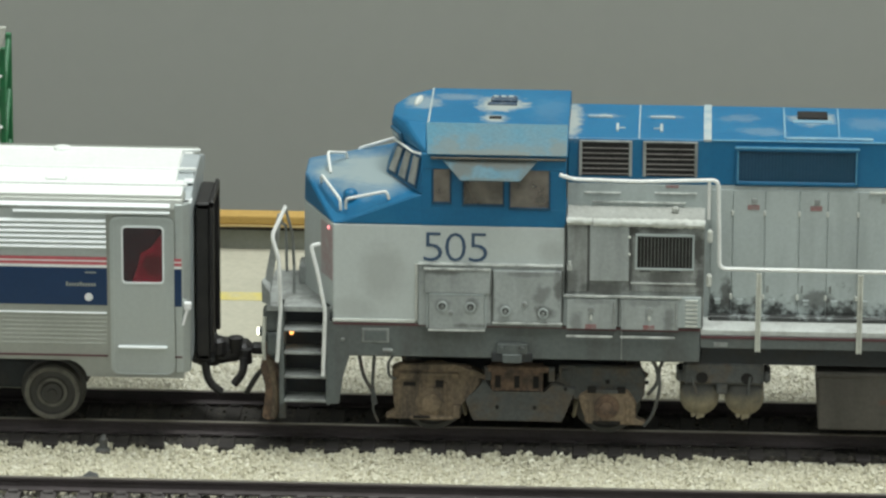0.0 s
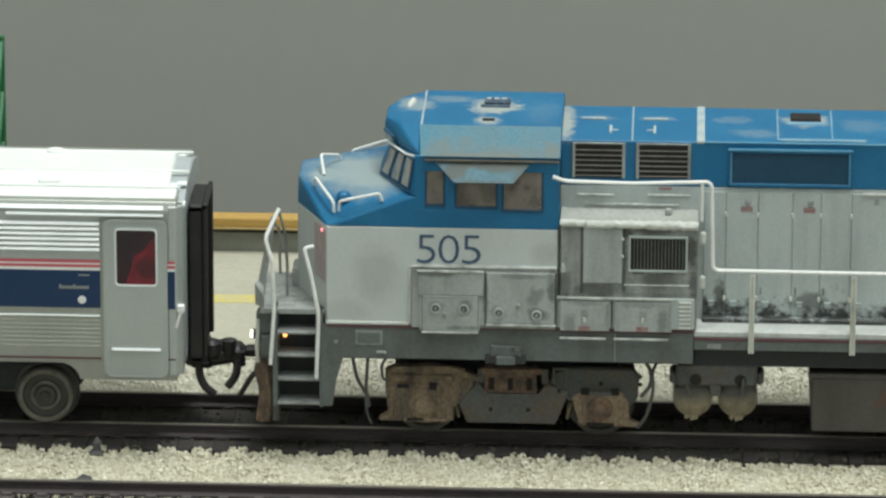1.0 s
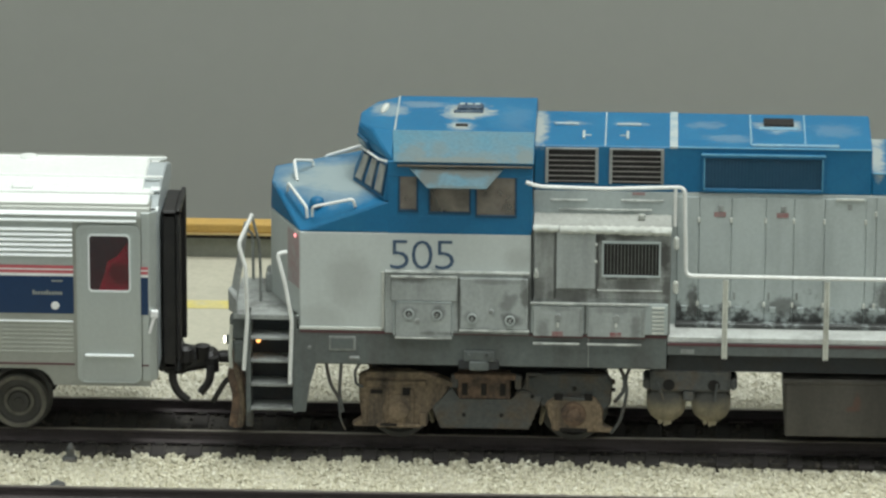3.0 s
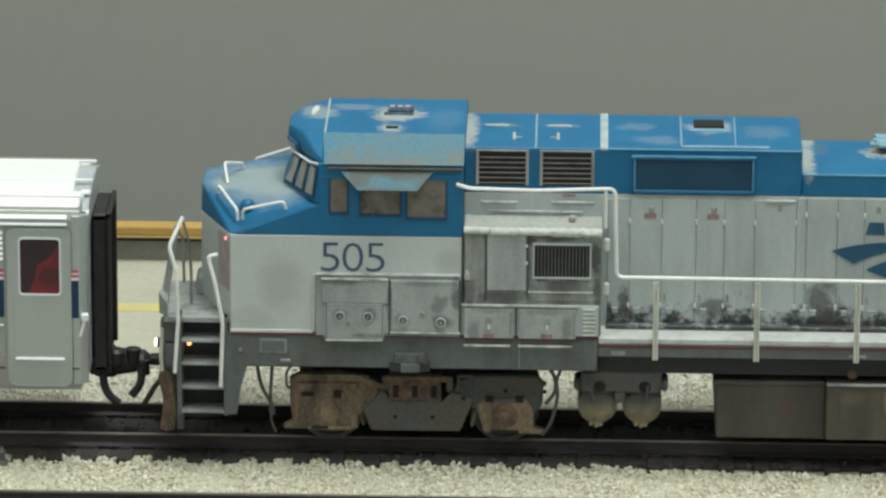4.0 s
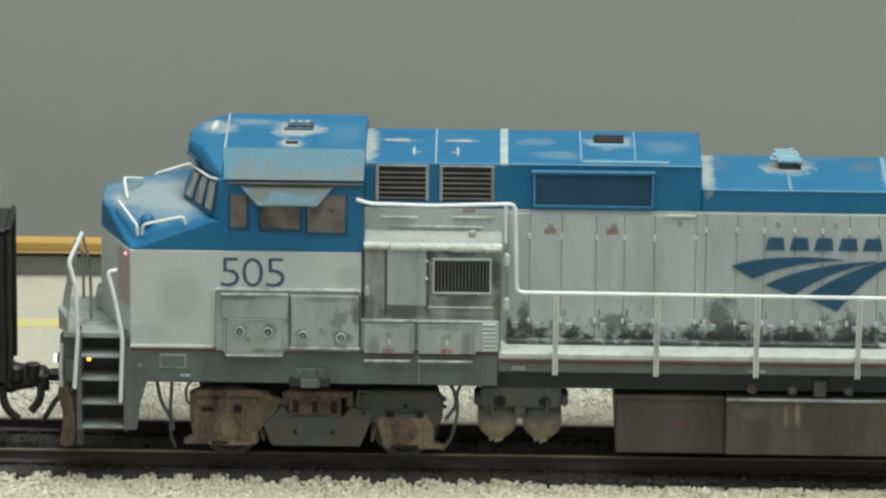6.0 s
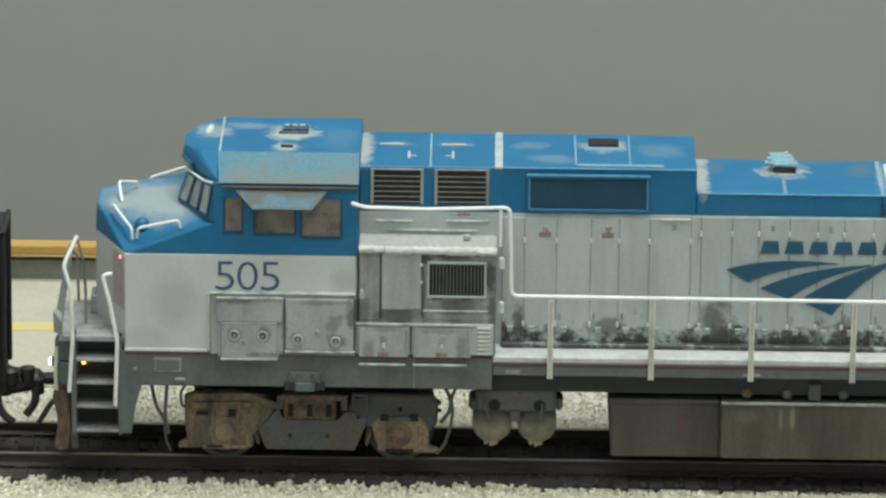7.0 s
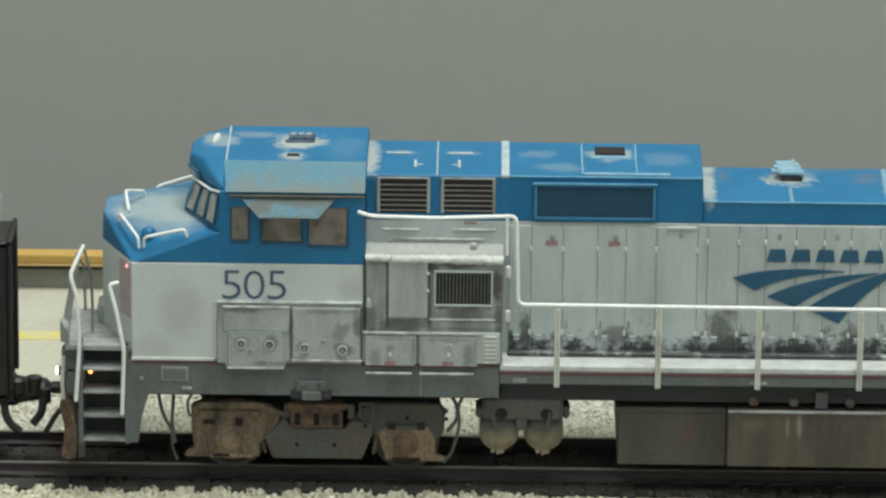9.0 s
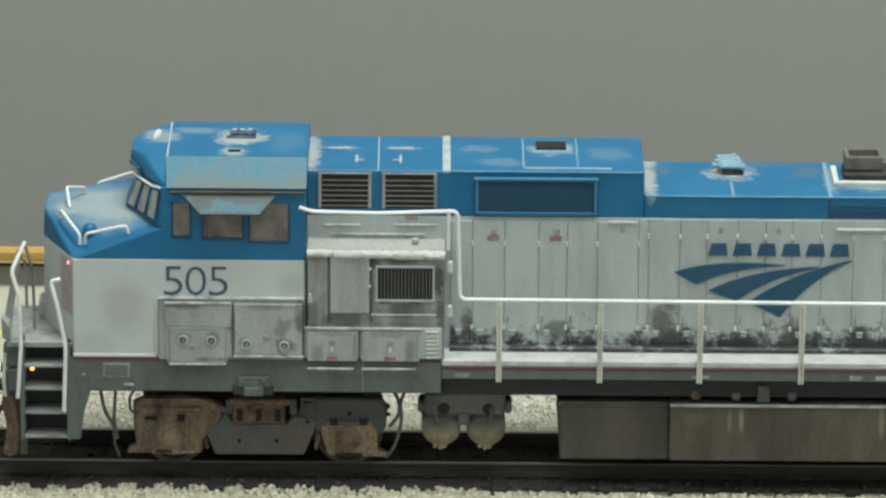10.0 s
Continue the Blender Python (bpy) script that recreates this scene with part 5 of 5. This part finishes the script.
hang = part("reservoir_hanger", merge(box(0.6, 15.0, -15.7, -8.0, 11.2, 15.6, 0.6), box(-0.6, 1.0, -15.0, -10, 11.4, 13.6, 0.5), box(14.8, 16.2, -15.0, -10, 11.4, 13.6, 0.5), box(6.6, 8.6, -15.6, -9, 9.4, 11.6, 0.3)), TRUCK_DARK, loco)
for x in (3.6, 11.6):
    part("air_reservoir", lathe([(-15.3, 0.2), (-15.2, 2.0), (-14.9, 2.9), (-14.4, 3.5), (-6, 3.5), (-5.5, 2.8)], (x, 0, 8.7), "y", 26), DRUM_DARK, loco, "dusty round air reservoir", smooth=True)
    for dx, w, z in ((-1.0, 0.5, 4.7), (-0.1, 0.35, 4.4), (0.6, 0.55, 4.6)):
        part("reservoir_tip", hull([(x + dx - w, -14.6, 6.2), (x + dx + w, -14.6, 6.2), (x + dx - 0.4, -14.8, z), (x + dx + 0.4, -14.7, z + 0.2), (x + dx - w * 0.6, -13.4, 6.0), (x + dx + w * 0.6, -13.4, 6.0)], 0.08), DRUM, loco)
    part("reservoir_strap", tube([(x - 1.6 if x < 6 else x + 1.0, -15.9, 13.0), (x - 0.4 if x < 6 else x + 0.6, -15.7, 9.6)], 0.24), TRUCK_DARK, loco)
    part("hanger_hole", lathe([(0, 1.1), (-0.12, 1.05)], (x + 0.4, -15.66, 12.6), "y", 18), SHADE_BLACK, loco)
part("fuel_tank", box(24.8, 44.3, -15.2, 15.2, 3.0, 13.6, 0.4, 2), TANK_STAINED, loco, "brown-grey weathered fuel tank")
part("tank_lip", box(24.2, 44.0, -15.4, 15.4, 13.0, 13.9, 0.2), TANK, loco)
ft = part("tank_skirt", box(44.3, 96, -17.1, 17.1, 3.6, 14.0, 0.25, 2), SKIRT_STREAKED, loco, "dusty brown tank skirt")
part("skirt_edge", box(44.3, 96, -17.35, -16.8, 13.8, 14.25, 0.06), SILVER_DULL, ft)
part("filler_cap", lathe([(0, 1.0), (-0.8, 1.0), (-1.2, 0.6)], (48.9, -14.6, 15.4), "y", 16), RUST_RED, loco, smooth=True)
for x in (56.0, 66.0):
    part("filler_cap", lathe([(0, 0.9), (-0.8, 0.9), (-1.2, 0.5)], (x, -15.2, 15.4), "y", 14), TRUCK_DARK, loco, smooth=True)
part("filler_box", box(59.8, 62.0, -16.4, -15.2, 14.4, 17.6, 0.15), TRUCK_DARK, loco)
part("sill_tag", box(48.0, 51.0, -17.78, -17.55, 19.3, 19.8, 0), SILVER_DULL, loco)
for x in (6.0, 76.0, 80.6):
    part("sill_tag", box(x, x + 2.4, -17.78, -17.55, 19.2, 20.0, 0), SILVER_DULL, loco)
# roof fittings of the rear hood
HORN = mat("chalky_blue_horn", (0.2, 0.36, 0.44), 0.7, 0.0, (0.4, 0.46, 0.46), 0.8, 420, 0.12)
horn = part("roof_horn", box(53.2, 57.0, 2.4, 7.2, 52.0, 53.2, 0.3), HORN, loco, "pale blue roof horn cluster")
for k in range(4):
    part("trumpet", lathe([(-4.4 + k * 0.3, 0.34), (-0.9, 0.42), (0, 0.72)], (57.6 - k * 0.5, 2.4 + k * 1.2, 52.5 + 0.28 * k), "x", 10), HORN, horn, smooth=True)
for k in range(3):
    part("trumpet", lathe([(0, 0.6), (0.8, 0.36), (3.4, 0.32)], (51.8 + k * 0.5, 3.0 + k * 1.3, 52.6 + 0.3 * k), "x", 10), HORN, horn, smooth=True)
part("horn_bracket", merge(box(53.6, 57.4, 2.2, 5.8, 51.0, 52.1, 0.2)), SOOT, horn, "dark horn bracket")
stack = part("exhaust_stack", merge(box(75.2, 83.4, -1.5, 6.0, 51.0, 52.4, 0.2), box(76.2, 80.2, 0.6, 5.0, 52.3, 53.4, 0.25)), SOOT, loco, "sooty roof exhaust stack")
part("stack_hood", merge(box(75.4, 82.2, 0.4, 1.1, 52.6, 55.2, 0.2), box(75.4, 82.2, 5.4, 6.1, 52.6, 55.2, 0.2), box(75.4, 76.2, 1.0, 5.5, 52.6, 55.2, 0.15), box(81.4, 82.2, 1.0, 5.5, 52.6, 55.2, 0.15), box(76.1, 81.5, 1.0, 5.5, 52.6, 53.0, 0)), mat("ashy_stack", (0.16, 0.155, 0.13), 0.9, 0.0, (0.05, 0.048, 0.042), 0.8, 260, 0.15), stack, "ash-grey open hood of the stack")
part("stack_rim", merge(box(73.6, 88, -4.4, -3.2, 51.0, 51.9, 0.1), box(73.2, 74.2, -4.0, 7.0, 51.0, 51.6, 0.1)), WORN_WHITE, stack)
# Thin lighter strips draw the highlight on the hood edges.
part("hood_edge", box(39.4, 152, -10.72, -10.3, 50.82, 51.1, 0.08), EDGE_HIGHLIGHT, loco, "pale edge highlight painted along the rear hood")
part("hood_edge", box(5.0, 39.1, -10.72, -10.3, 55.12, 55.37, 0.08), EDGE_HIGHLIGHT, loco)
part("hood_joint", merge(box(71.95, 72.15, -10.7, -10.45, 47.3, 50.8, 0), box(72.2, 88, -10.75, -10.45, 49.2, 49.45, 0.05), box(72.2, 88, -10.68, -10.45, 47.4, 48.6, 0.05)), GASKET, loco)
part("roof_seam", box(71.9, 72.6, -10.3, 10.3, 50.95, 51.08, 0), NOSE_DUSTY, loco)


# ---- the coach ----
coach = thing("passenger_coach", (-240, 0, 0), "bright stainless-steel model passenger coach with navy band and red stripes", "coach")
CX0, CX1 = -385.0, -88.2
# The darker steel tone puts the shade of the low side into its colour.
side = part("coach_body", prism([(-16.9, 13.95), (-16.9, 42.6), (-16.0, 44.2), (16.0, 44.2), (16.9, 42.6), (16.9, 13.95)], "x", CX0, CX1, 0.2), STEEL_SHADED, coach, "silver coach side in the shaded steel tone")
part("side_skirt", prism([(-88.4, 11.0), (-88.3, 14.4), (-108.6, 14.4), (-108.6, 13.93), (-107.6, 13.6), (-106.6, 12.8), (-106.0, 11.9), (-105.75, 11.0)], "y", -16.87, 16.87, 0), STEEL_SHADED, coach)
part("underfloor", box(CX0, -105.9, -8.0, 8.0, 10.6, 13.9, 0.2), DARK, coach, "black underfloor")
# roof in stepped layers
part("roof_layer", hull(mirror_y([(x, y, z) for x in (CX0, -88.7) for y, z in ((-16.6, 42.9), (-16.2, 43.7), (-10.6, 45.0))]), 0.2), STEEL_ROOF, coach, "coach roof in the brightened, lit steel tone")
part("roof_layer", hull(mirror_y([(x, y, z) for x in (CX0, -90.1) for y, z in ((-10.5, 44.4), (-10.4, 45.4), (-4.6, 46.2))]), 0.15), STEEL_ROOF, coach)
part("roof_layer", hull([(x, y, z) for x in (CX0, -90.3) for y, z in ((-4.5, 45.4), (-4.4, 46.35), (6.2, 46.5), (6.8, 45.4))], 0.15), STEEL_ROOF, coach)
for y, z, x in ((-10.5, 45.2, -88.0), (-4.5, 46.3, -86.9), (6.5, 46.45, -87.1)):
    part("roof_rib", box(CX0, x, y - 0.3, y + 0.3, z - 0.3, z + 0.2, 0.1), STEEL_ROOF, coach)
part("roof_vent", lathe([(0, 1.7), (0.5, 1.5), (0.7, 0.6)], (-112.0, 5.6, 46.4), "z", 18), STEEL_ROOF, coach, smooth=True)
part("roof_vent", box(-113.5, -109.6, -10.0, -8.6, 45.2, 46.1, 0.3), STEEL_ROOF, coach)
# End wall and cap carry their shade as a greyer steel colour.
part("end_wall", box(CX1, -87.4, -15.6, 15.6, 12.0, 43.0, 0.4, 2), STEEL_END, coach, "silver coach end in the shaded steel tone")
part("end_cap", prism([(-15.6, 40), (-15.4, 43.0), (-10.6, 44.3), (-4.6, 45.5), (6.5, 45.7), (10.6, 44.3), (15.4, 43.0), (15.6, 40)], "x", -90.4, -87.1, 0.3), STEEL_END, coach, "roof end cap in the shaded steel tone")
part("end_ledge", merge(box(-88.6, -86.9, -15.2, -12.6, 43.0, 43.5, 0.1), box(-88.8, -87.0, -9.4, -7.4, 45.0, 45.5, 0.15)), STEEL, coach)
# flutes
part("flute_panel", box(CX0, -102.0, -16.96, -16.8, 33.6, 42.3, 0), STEEL_SIDE, coach)
for k in range(6):
    z = 35.4 + k * 0.955
    part("flute", prism([(-16.7, z + 0.46), (-17.1, z + 0.3), (-17.4, z - 0.05), (-17.36, z - 0.2), (-16.7, z - 0.3)], "x", CX0, -102.0), STEEL, coach)
for k, z in ((1, 43.05),):
    part("flute", prism([(-16.3, z + 0.5), (-17.0 + k * 0.2, z + 0.34), (-17.35 + k * 0.2, z - 0.05), (-17.3 + k * 0.2, z - 0.2), (-16.3, z - 0.3)], "x", CX0, -90.6), STEEL, coach)
part("drip_rail", box(-118.5, -90.6, -17.6, -16.7, 41.75, 42.15, 0.1), STEEL, coach)
for k in range(8):
    z = 17.2 + k * 0.8
    part("flute", box(CX0, -102.0, -16.94, -16.8, z - 0.3, z + 0.22, 0.06), STEEL_SHADED, coach)
part("flute", box(CX0, -102.0, -17.2, -16.7, 22.85, 23.15, 0.1), STEEL, coach)
# bands and stripes, broken by the door
for a, b in ((CX0, -101.9), (-90.5, -88.6)):
    band = part("navy_band", box(a, b, -17.05, -16.85, 24.5, 31.5, 0), NAVY, coach, "navy blue band")
    part("white_stripe", box(a, b, -17.05, -16.85, 31.52, 32.05, 0), STRIPE_WHITE, coach)
    part("red_stripe", box(a, b, -17.07, -16.85, 32.07, 32.62, 0), STRIPE_RED, coach)
    part("white_stripe", box(a, b, -17.05, -16.85, 32.64, 32.9, 0), STRIPE_WHITE, coach)
    part("red_stripe", box(a, b, -17.07, -16.85, 32.92, 33.45, 0), STRIPE_RED, coach)
    part("foot_line", box(a, b, -17.1, -16.85, 14.85, 15.15, 0), RED, coach)
for k in range(11):
    part("name_bar", box(-109.2 + k * 0.49, -108.85 + k * 0.49, -17.12, -17.0, 28.05, 28.6 + (0.25 if k in (0, 5) else 0), 0), STEEL_SHADED, coach)
part("name_bar", box(-105.8, -103.8, -17.12, -17.0, 30.5, 30.75, 0), STEEL_SHADED, coach)
part("round_badge", lathe([(0, 0.75), (-0.15, 0.72)], (-105.2, -17.02, 26.0), "y", 18), STRIPE_WHITE, coach)
# door


def rounded(x0, x1, z0, z1, r, n=5):
    out = []
    for cx, cz, a0 in ((x1 - r, z1 - r, 0), (x0 + r, z1 - r, 90), (x0 + r, z0 + r, 180), (x1 - r, z0 + r, 270)):
        out += [(cx + r * math.cos(radians(a0 + 90 * k / n)), cz + r * math.sin(radians(a0 + 90 * k / n))) for k in range(n + 1)]
    return out


def frame_plate(outer, inner, y0, y1):
    """A flat plate between two outlines of as many points."""
    bm = bmesh.new()
    loops = [[bm.verts.new((x, y, z)) for x, z in o] for o, y in ((outer, y0), (inner, y0), (inner, y1), (outer, y1))]
    n = len(outer)
    for a, b in zip(loops, loops[1:] + loops[:1]):
        for k in range(n):
            bm.faces.new((a[k], a[(k + 1) % n], b[(k + 1) % n], b[k]))
    return bm


door = part("coach_door", frame_plate(rounded(-100.9, -90.2, 11.9, 40.9, 1.2), rounded(-99.2, -91.7, 28.8, 39.5, 0.8), -17.3, -16.92), STEEL_SIDE, coach, "plain silver coach door with a dark red window")
part("door_surround", frame_plate(rounded(-101.3, -89.9, 11.7, 41.3, 1.5), rounded(-100.6, -90.5, 11.9, 40.6, 1.0), -17.45, -17.1), STEEL_SIDE, door, "raised rim of the door")
part("window_frame", frame_plate(rounded(-99.25, -91.65, 28.75, 39.55, 0.8), rounded(-98.95, -91.95, 29.05, 39.25, 0.6), -17.48, -17.1), STEEL, door)
part("pane", box(-99.1, -91.8, -17.16, -17.1, 28.9, 39.4, 0), RED_PANE, door)
# Backing plate and crimson shape added to paint the window's red glow.
part("window_backing", box(-99.1, -91.8, -16.98, -16.93, 28.9, 39.4, 0), BLACKOUT, door)
part("glow_plate", prism([(-97.4, 28.95), (-91.9, 28.95), (-91.9, 38.4), (-92.8, 37.2), (-94.0, 35.4), (-95.8, 34.4), (-96.4, 31.8)], "y", -17.05, -17.0), CRIMSON, door, "crimson plate painted as the red glow behind the door glass")
part("door_sill", box(-100.0, -91.2, -17.9, -17.2, 16.7, 17.15, 0.15), STEEL, door)
part("corner_post", hull([(x, y, z) for z in (12, 43.5) for x, y in ((-89.8, -17.0), (-88.4, -17.0), (-87.2, -15.8), (-87.2, -14.0), (-89.8, -14.0))], 0.15), STEEL_SIDE, coach)
part("grab_handle", merge(box(-88.2, -86.9, -17.6, -16.4, 24.0, 25.4, 0.2), tube([(-87.6, -17.3, 24.0), (-88.4, -17.3, 21.2)], 0.3)), STRIPE_WHITE, coach)
# gangway
gang = part("gangway", merge(box(-87.0, -84.4, -6.5, -5.2, 10.8, 40.4, 0.3), box(-87.0, -84.4, 5.2, 6.5, 10.8, 40.4, 0.3), box(-87.0, -84.4, -6.5, 6.5, 39.2, 40.6, 0.3), box(-86.9, -84.6, -6.5, 6.5, 10.6, 12.0, 0.3)), RUBBER, coach, "black rubber gangway")
part("gangway_face", merge(box(-84.5, -83.7, -7.0, -5.6, 12.5, 40.9, 0.2), box(-84.5, -83.7, 5.6, 7.0, 12.5, 40.9, 0.2), box(-84.5, -83.7, -7.0, 7.0, 39.8, 41.0, 0.2)), RUBBER, gang)
part("gangway_door", box(-86.95, -86.7, -5.2, 5.2, 12, 39.2, 0), RUBBER, gang)
part("buffer_plate", box(-88.0, -84.0, -5.0, 5.0, 9.6, 12.4, 0.4), DARK, coach)
knuckle = merge(box(-87.4, -83.0, -3.4, 2.6, 8.4, 12.0, 0.9, 2), hull([(-84.4, -3.8, 8.7), (-84.4, 2.6, 8.7), (-84.6, -3.8, 12.8), (-84.6, 2.6, 12.8), (-77.2, -2.4, 9.6), (-77.2, 2.4, 9.6), (-77.4, -2.4, 12.4), (-77.4, 2.4, 12.4)], 1.0),
                lathe([(-2.0, 1.2), (-1.2, 1.7), (1.0, 1.7), (1.6, 1.0)], (-83.4, -3.2, 12.6), "z", 12), lathe([(-1.6, 1.0), (1.2, 1.4), (1.5, 0.6)], (-80.2, -2.6, 12.8), "z", 12), lathe([(-1.4, 1.2), (1.2, 1.1)], (-78.4, -2.6, 10.6), "z", 10), box(-77.6, -72.5, -1.3, 1.3, 10.2, 12.0, 0.4))
cp = part("coupler", knuckle, RUBBER, coach, "black knuckle coupler")
part("coupler_hose", tube(bent([(-85.5, -4.6, 10.0), (-85.4, -4.9, 7.6), (-84.4, -5.0, 5.6), (-82.6, -5.0, 4.3)], 1.6), 0.75), RUBBER, coach, smooth=True)
part("coupler_hose", tube(bent([(-78.6, -4.0, 10.6), (-78.7, -4.8, 8.0), (-80.4, -5.0, 5.8)], 1.6), 0.75), RUBBER, coach, smooth=True)


def coach_truck(x):
    t = part("coach_truck", merge(box(x - 17, x + 17, -7, 7, 5.0, 10.5, 0.4), box(x - 30, x - 6, -12.5, 12.5, 7.0, 12.8, 0.4)), DARK, coach, "black coach truck")
    for c in (-15, 15):
        for s in (-1, 1):
            w = part("wheel", lathe([(s * 6.9, 5.9), (s * 7.6, 5.9), (s * 7.8, 5.3), (s * 10.0, 5.25), (s * 10.2, 5.0), (s * 10.2, 4.1), (s * 9.7, 3.9), (s * 9.6, 2.9), (s * 9.9, 2.6), (s * 9.9, 2.0), (s * 10.4, 1.8), (s * 10.5, 0.9), (s * 10.8, 0.8), (s * 10.8, 0.1)], (x + c, 0, 5.35), "y", 36), WHEEL, t, smooth=True)
            part("wheel_rim", lathe([(s * 10.15, 5.0), (s * 10.32, 4.9), (s * 10.32, 4.2), (s * 10.15, 4.1)], (x + c, 0, 5.35), "y", 36, True), WHEEL_RIM, w, smooth=True)
            part("wheel_ring", lathe([(s * 9.85, 2.75), (s * 10.05, 2.7), (s * 10.05, 2.2), (s * 9.85, 2.15)], (x + c, 0, 5.35), "y", 30, True), WHEEL_RIM, w, smooth=True)
        part("axle", lathe([(-9, 0.9), (9, 0.9)], (x + c, 0, 5.35), "y", 12), WHEEL, t)
    return t


coach_truck(-127.8)
coach_truck(-345)

# ---- green tower behind the coach ----
tower = thing("signal_tower", (-140, 60, -3), "green steel lattice tower with a pale board on top", "tower")
for x in (-152.0, -128.6):
    for y in (58.0, 74.0 - 6):
        part("leg", box(x - 0.55, x + 0.55, y - 0.6, y + 0.6, -2.95, 50.0, 0.12), GREEN, tower)
for k in range(5):
    z = 0 + k * 10
    part("brace", tube([(-152, 58, z), (-128.6, 58, z + 9)], 0.6), GREEN, tower)
    part("brace", tube([(-128.6, 58, z), (-128.6, 68, z + 9)], 0.55), GREEN, tower)
    part("crossbar", box(-152, -128.6, 57.5, 58.4, z - 0.5, z + 0.5, 0.1), GREEN, tower)
    part("rivet", lathe([(0, 0.36), (-0.3, 0.3), (-0.4, 0.1)], (-129.0, 57.3, z + 4.5), "y", 10), STRIPE_WHITE, tower)
for k in range(12):
    part("lattice", tube([(-130.4 if k % 2 else -128.8, 58.2, k * 4.2 - 2.5), (-128.8 if k % 2 else -130.4, 58.2, k * 4.2 + 1.7)], 0.28), PALE_GREEN, tower)
part("leg", box(-131.0, -130.3, 57.6, 58.8, -2.95, 47, 0.1), GREEN, tower)
part("panel", box(-151, -131.2, 59.2, 60, -2.9, 47, 0), GREEN, tower)
part("top_board", prism([(-154, 54.5), (-127.6, 54.5), (-128.6, 50.5), (-131.6, 44.5), (-154, 44.5)], "y", 56.2, 57.0, 0.1), PALE_BOARD, tower, "pale board")

tower.location.x -= 0.5 * MM

# ---- loose bits by the track ----
peg = part("track_peg", merge(box(-103.7, -102.3, -16.8, -15.4, -4.3, -0.8, 0.35), box(-104.5, -101.9, -17.4, -15.0, -4.4, -2.7, 0.5), hull([(-104.0, -16.6, -1.8), (-102.1, -16.8, -2.2), (-103.8, -15.2, -1.6), (-102.6, -15.8, -0.2), (-103.2, -16.2, -0.1)], 0.15)), TRUCK_DARK, None, "small dark grey peg standing in the ballast", (-104, -16, -4.4))
tagged(peg, category="peg")
scrap = part("debris", merge(hull([(-106.5, -30.2, -3.8), (-102.2, -31.0, -3.8), (-103.0, -28.4, -3.8), (-104.2, -29.6, -2.2), (-102.6, -29.9, -2.6)], 0.1), tube([(-107.5, -30.5, -3.5), (-103, -31, -3.0)], 0.4)), TRUCK_DARK, None, "dark scrap of debris lying on the ballast", (-104, -30, -4))
tagged(scrap, category="debris")
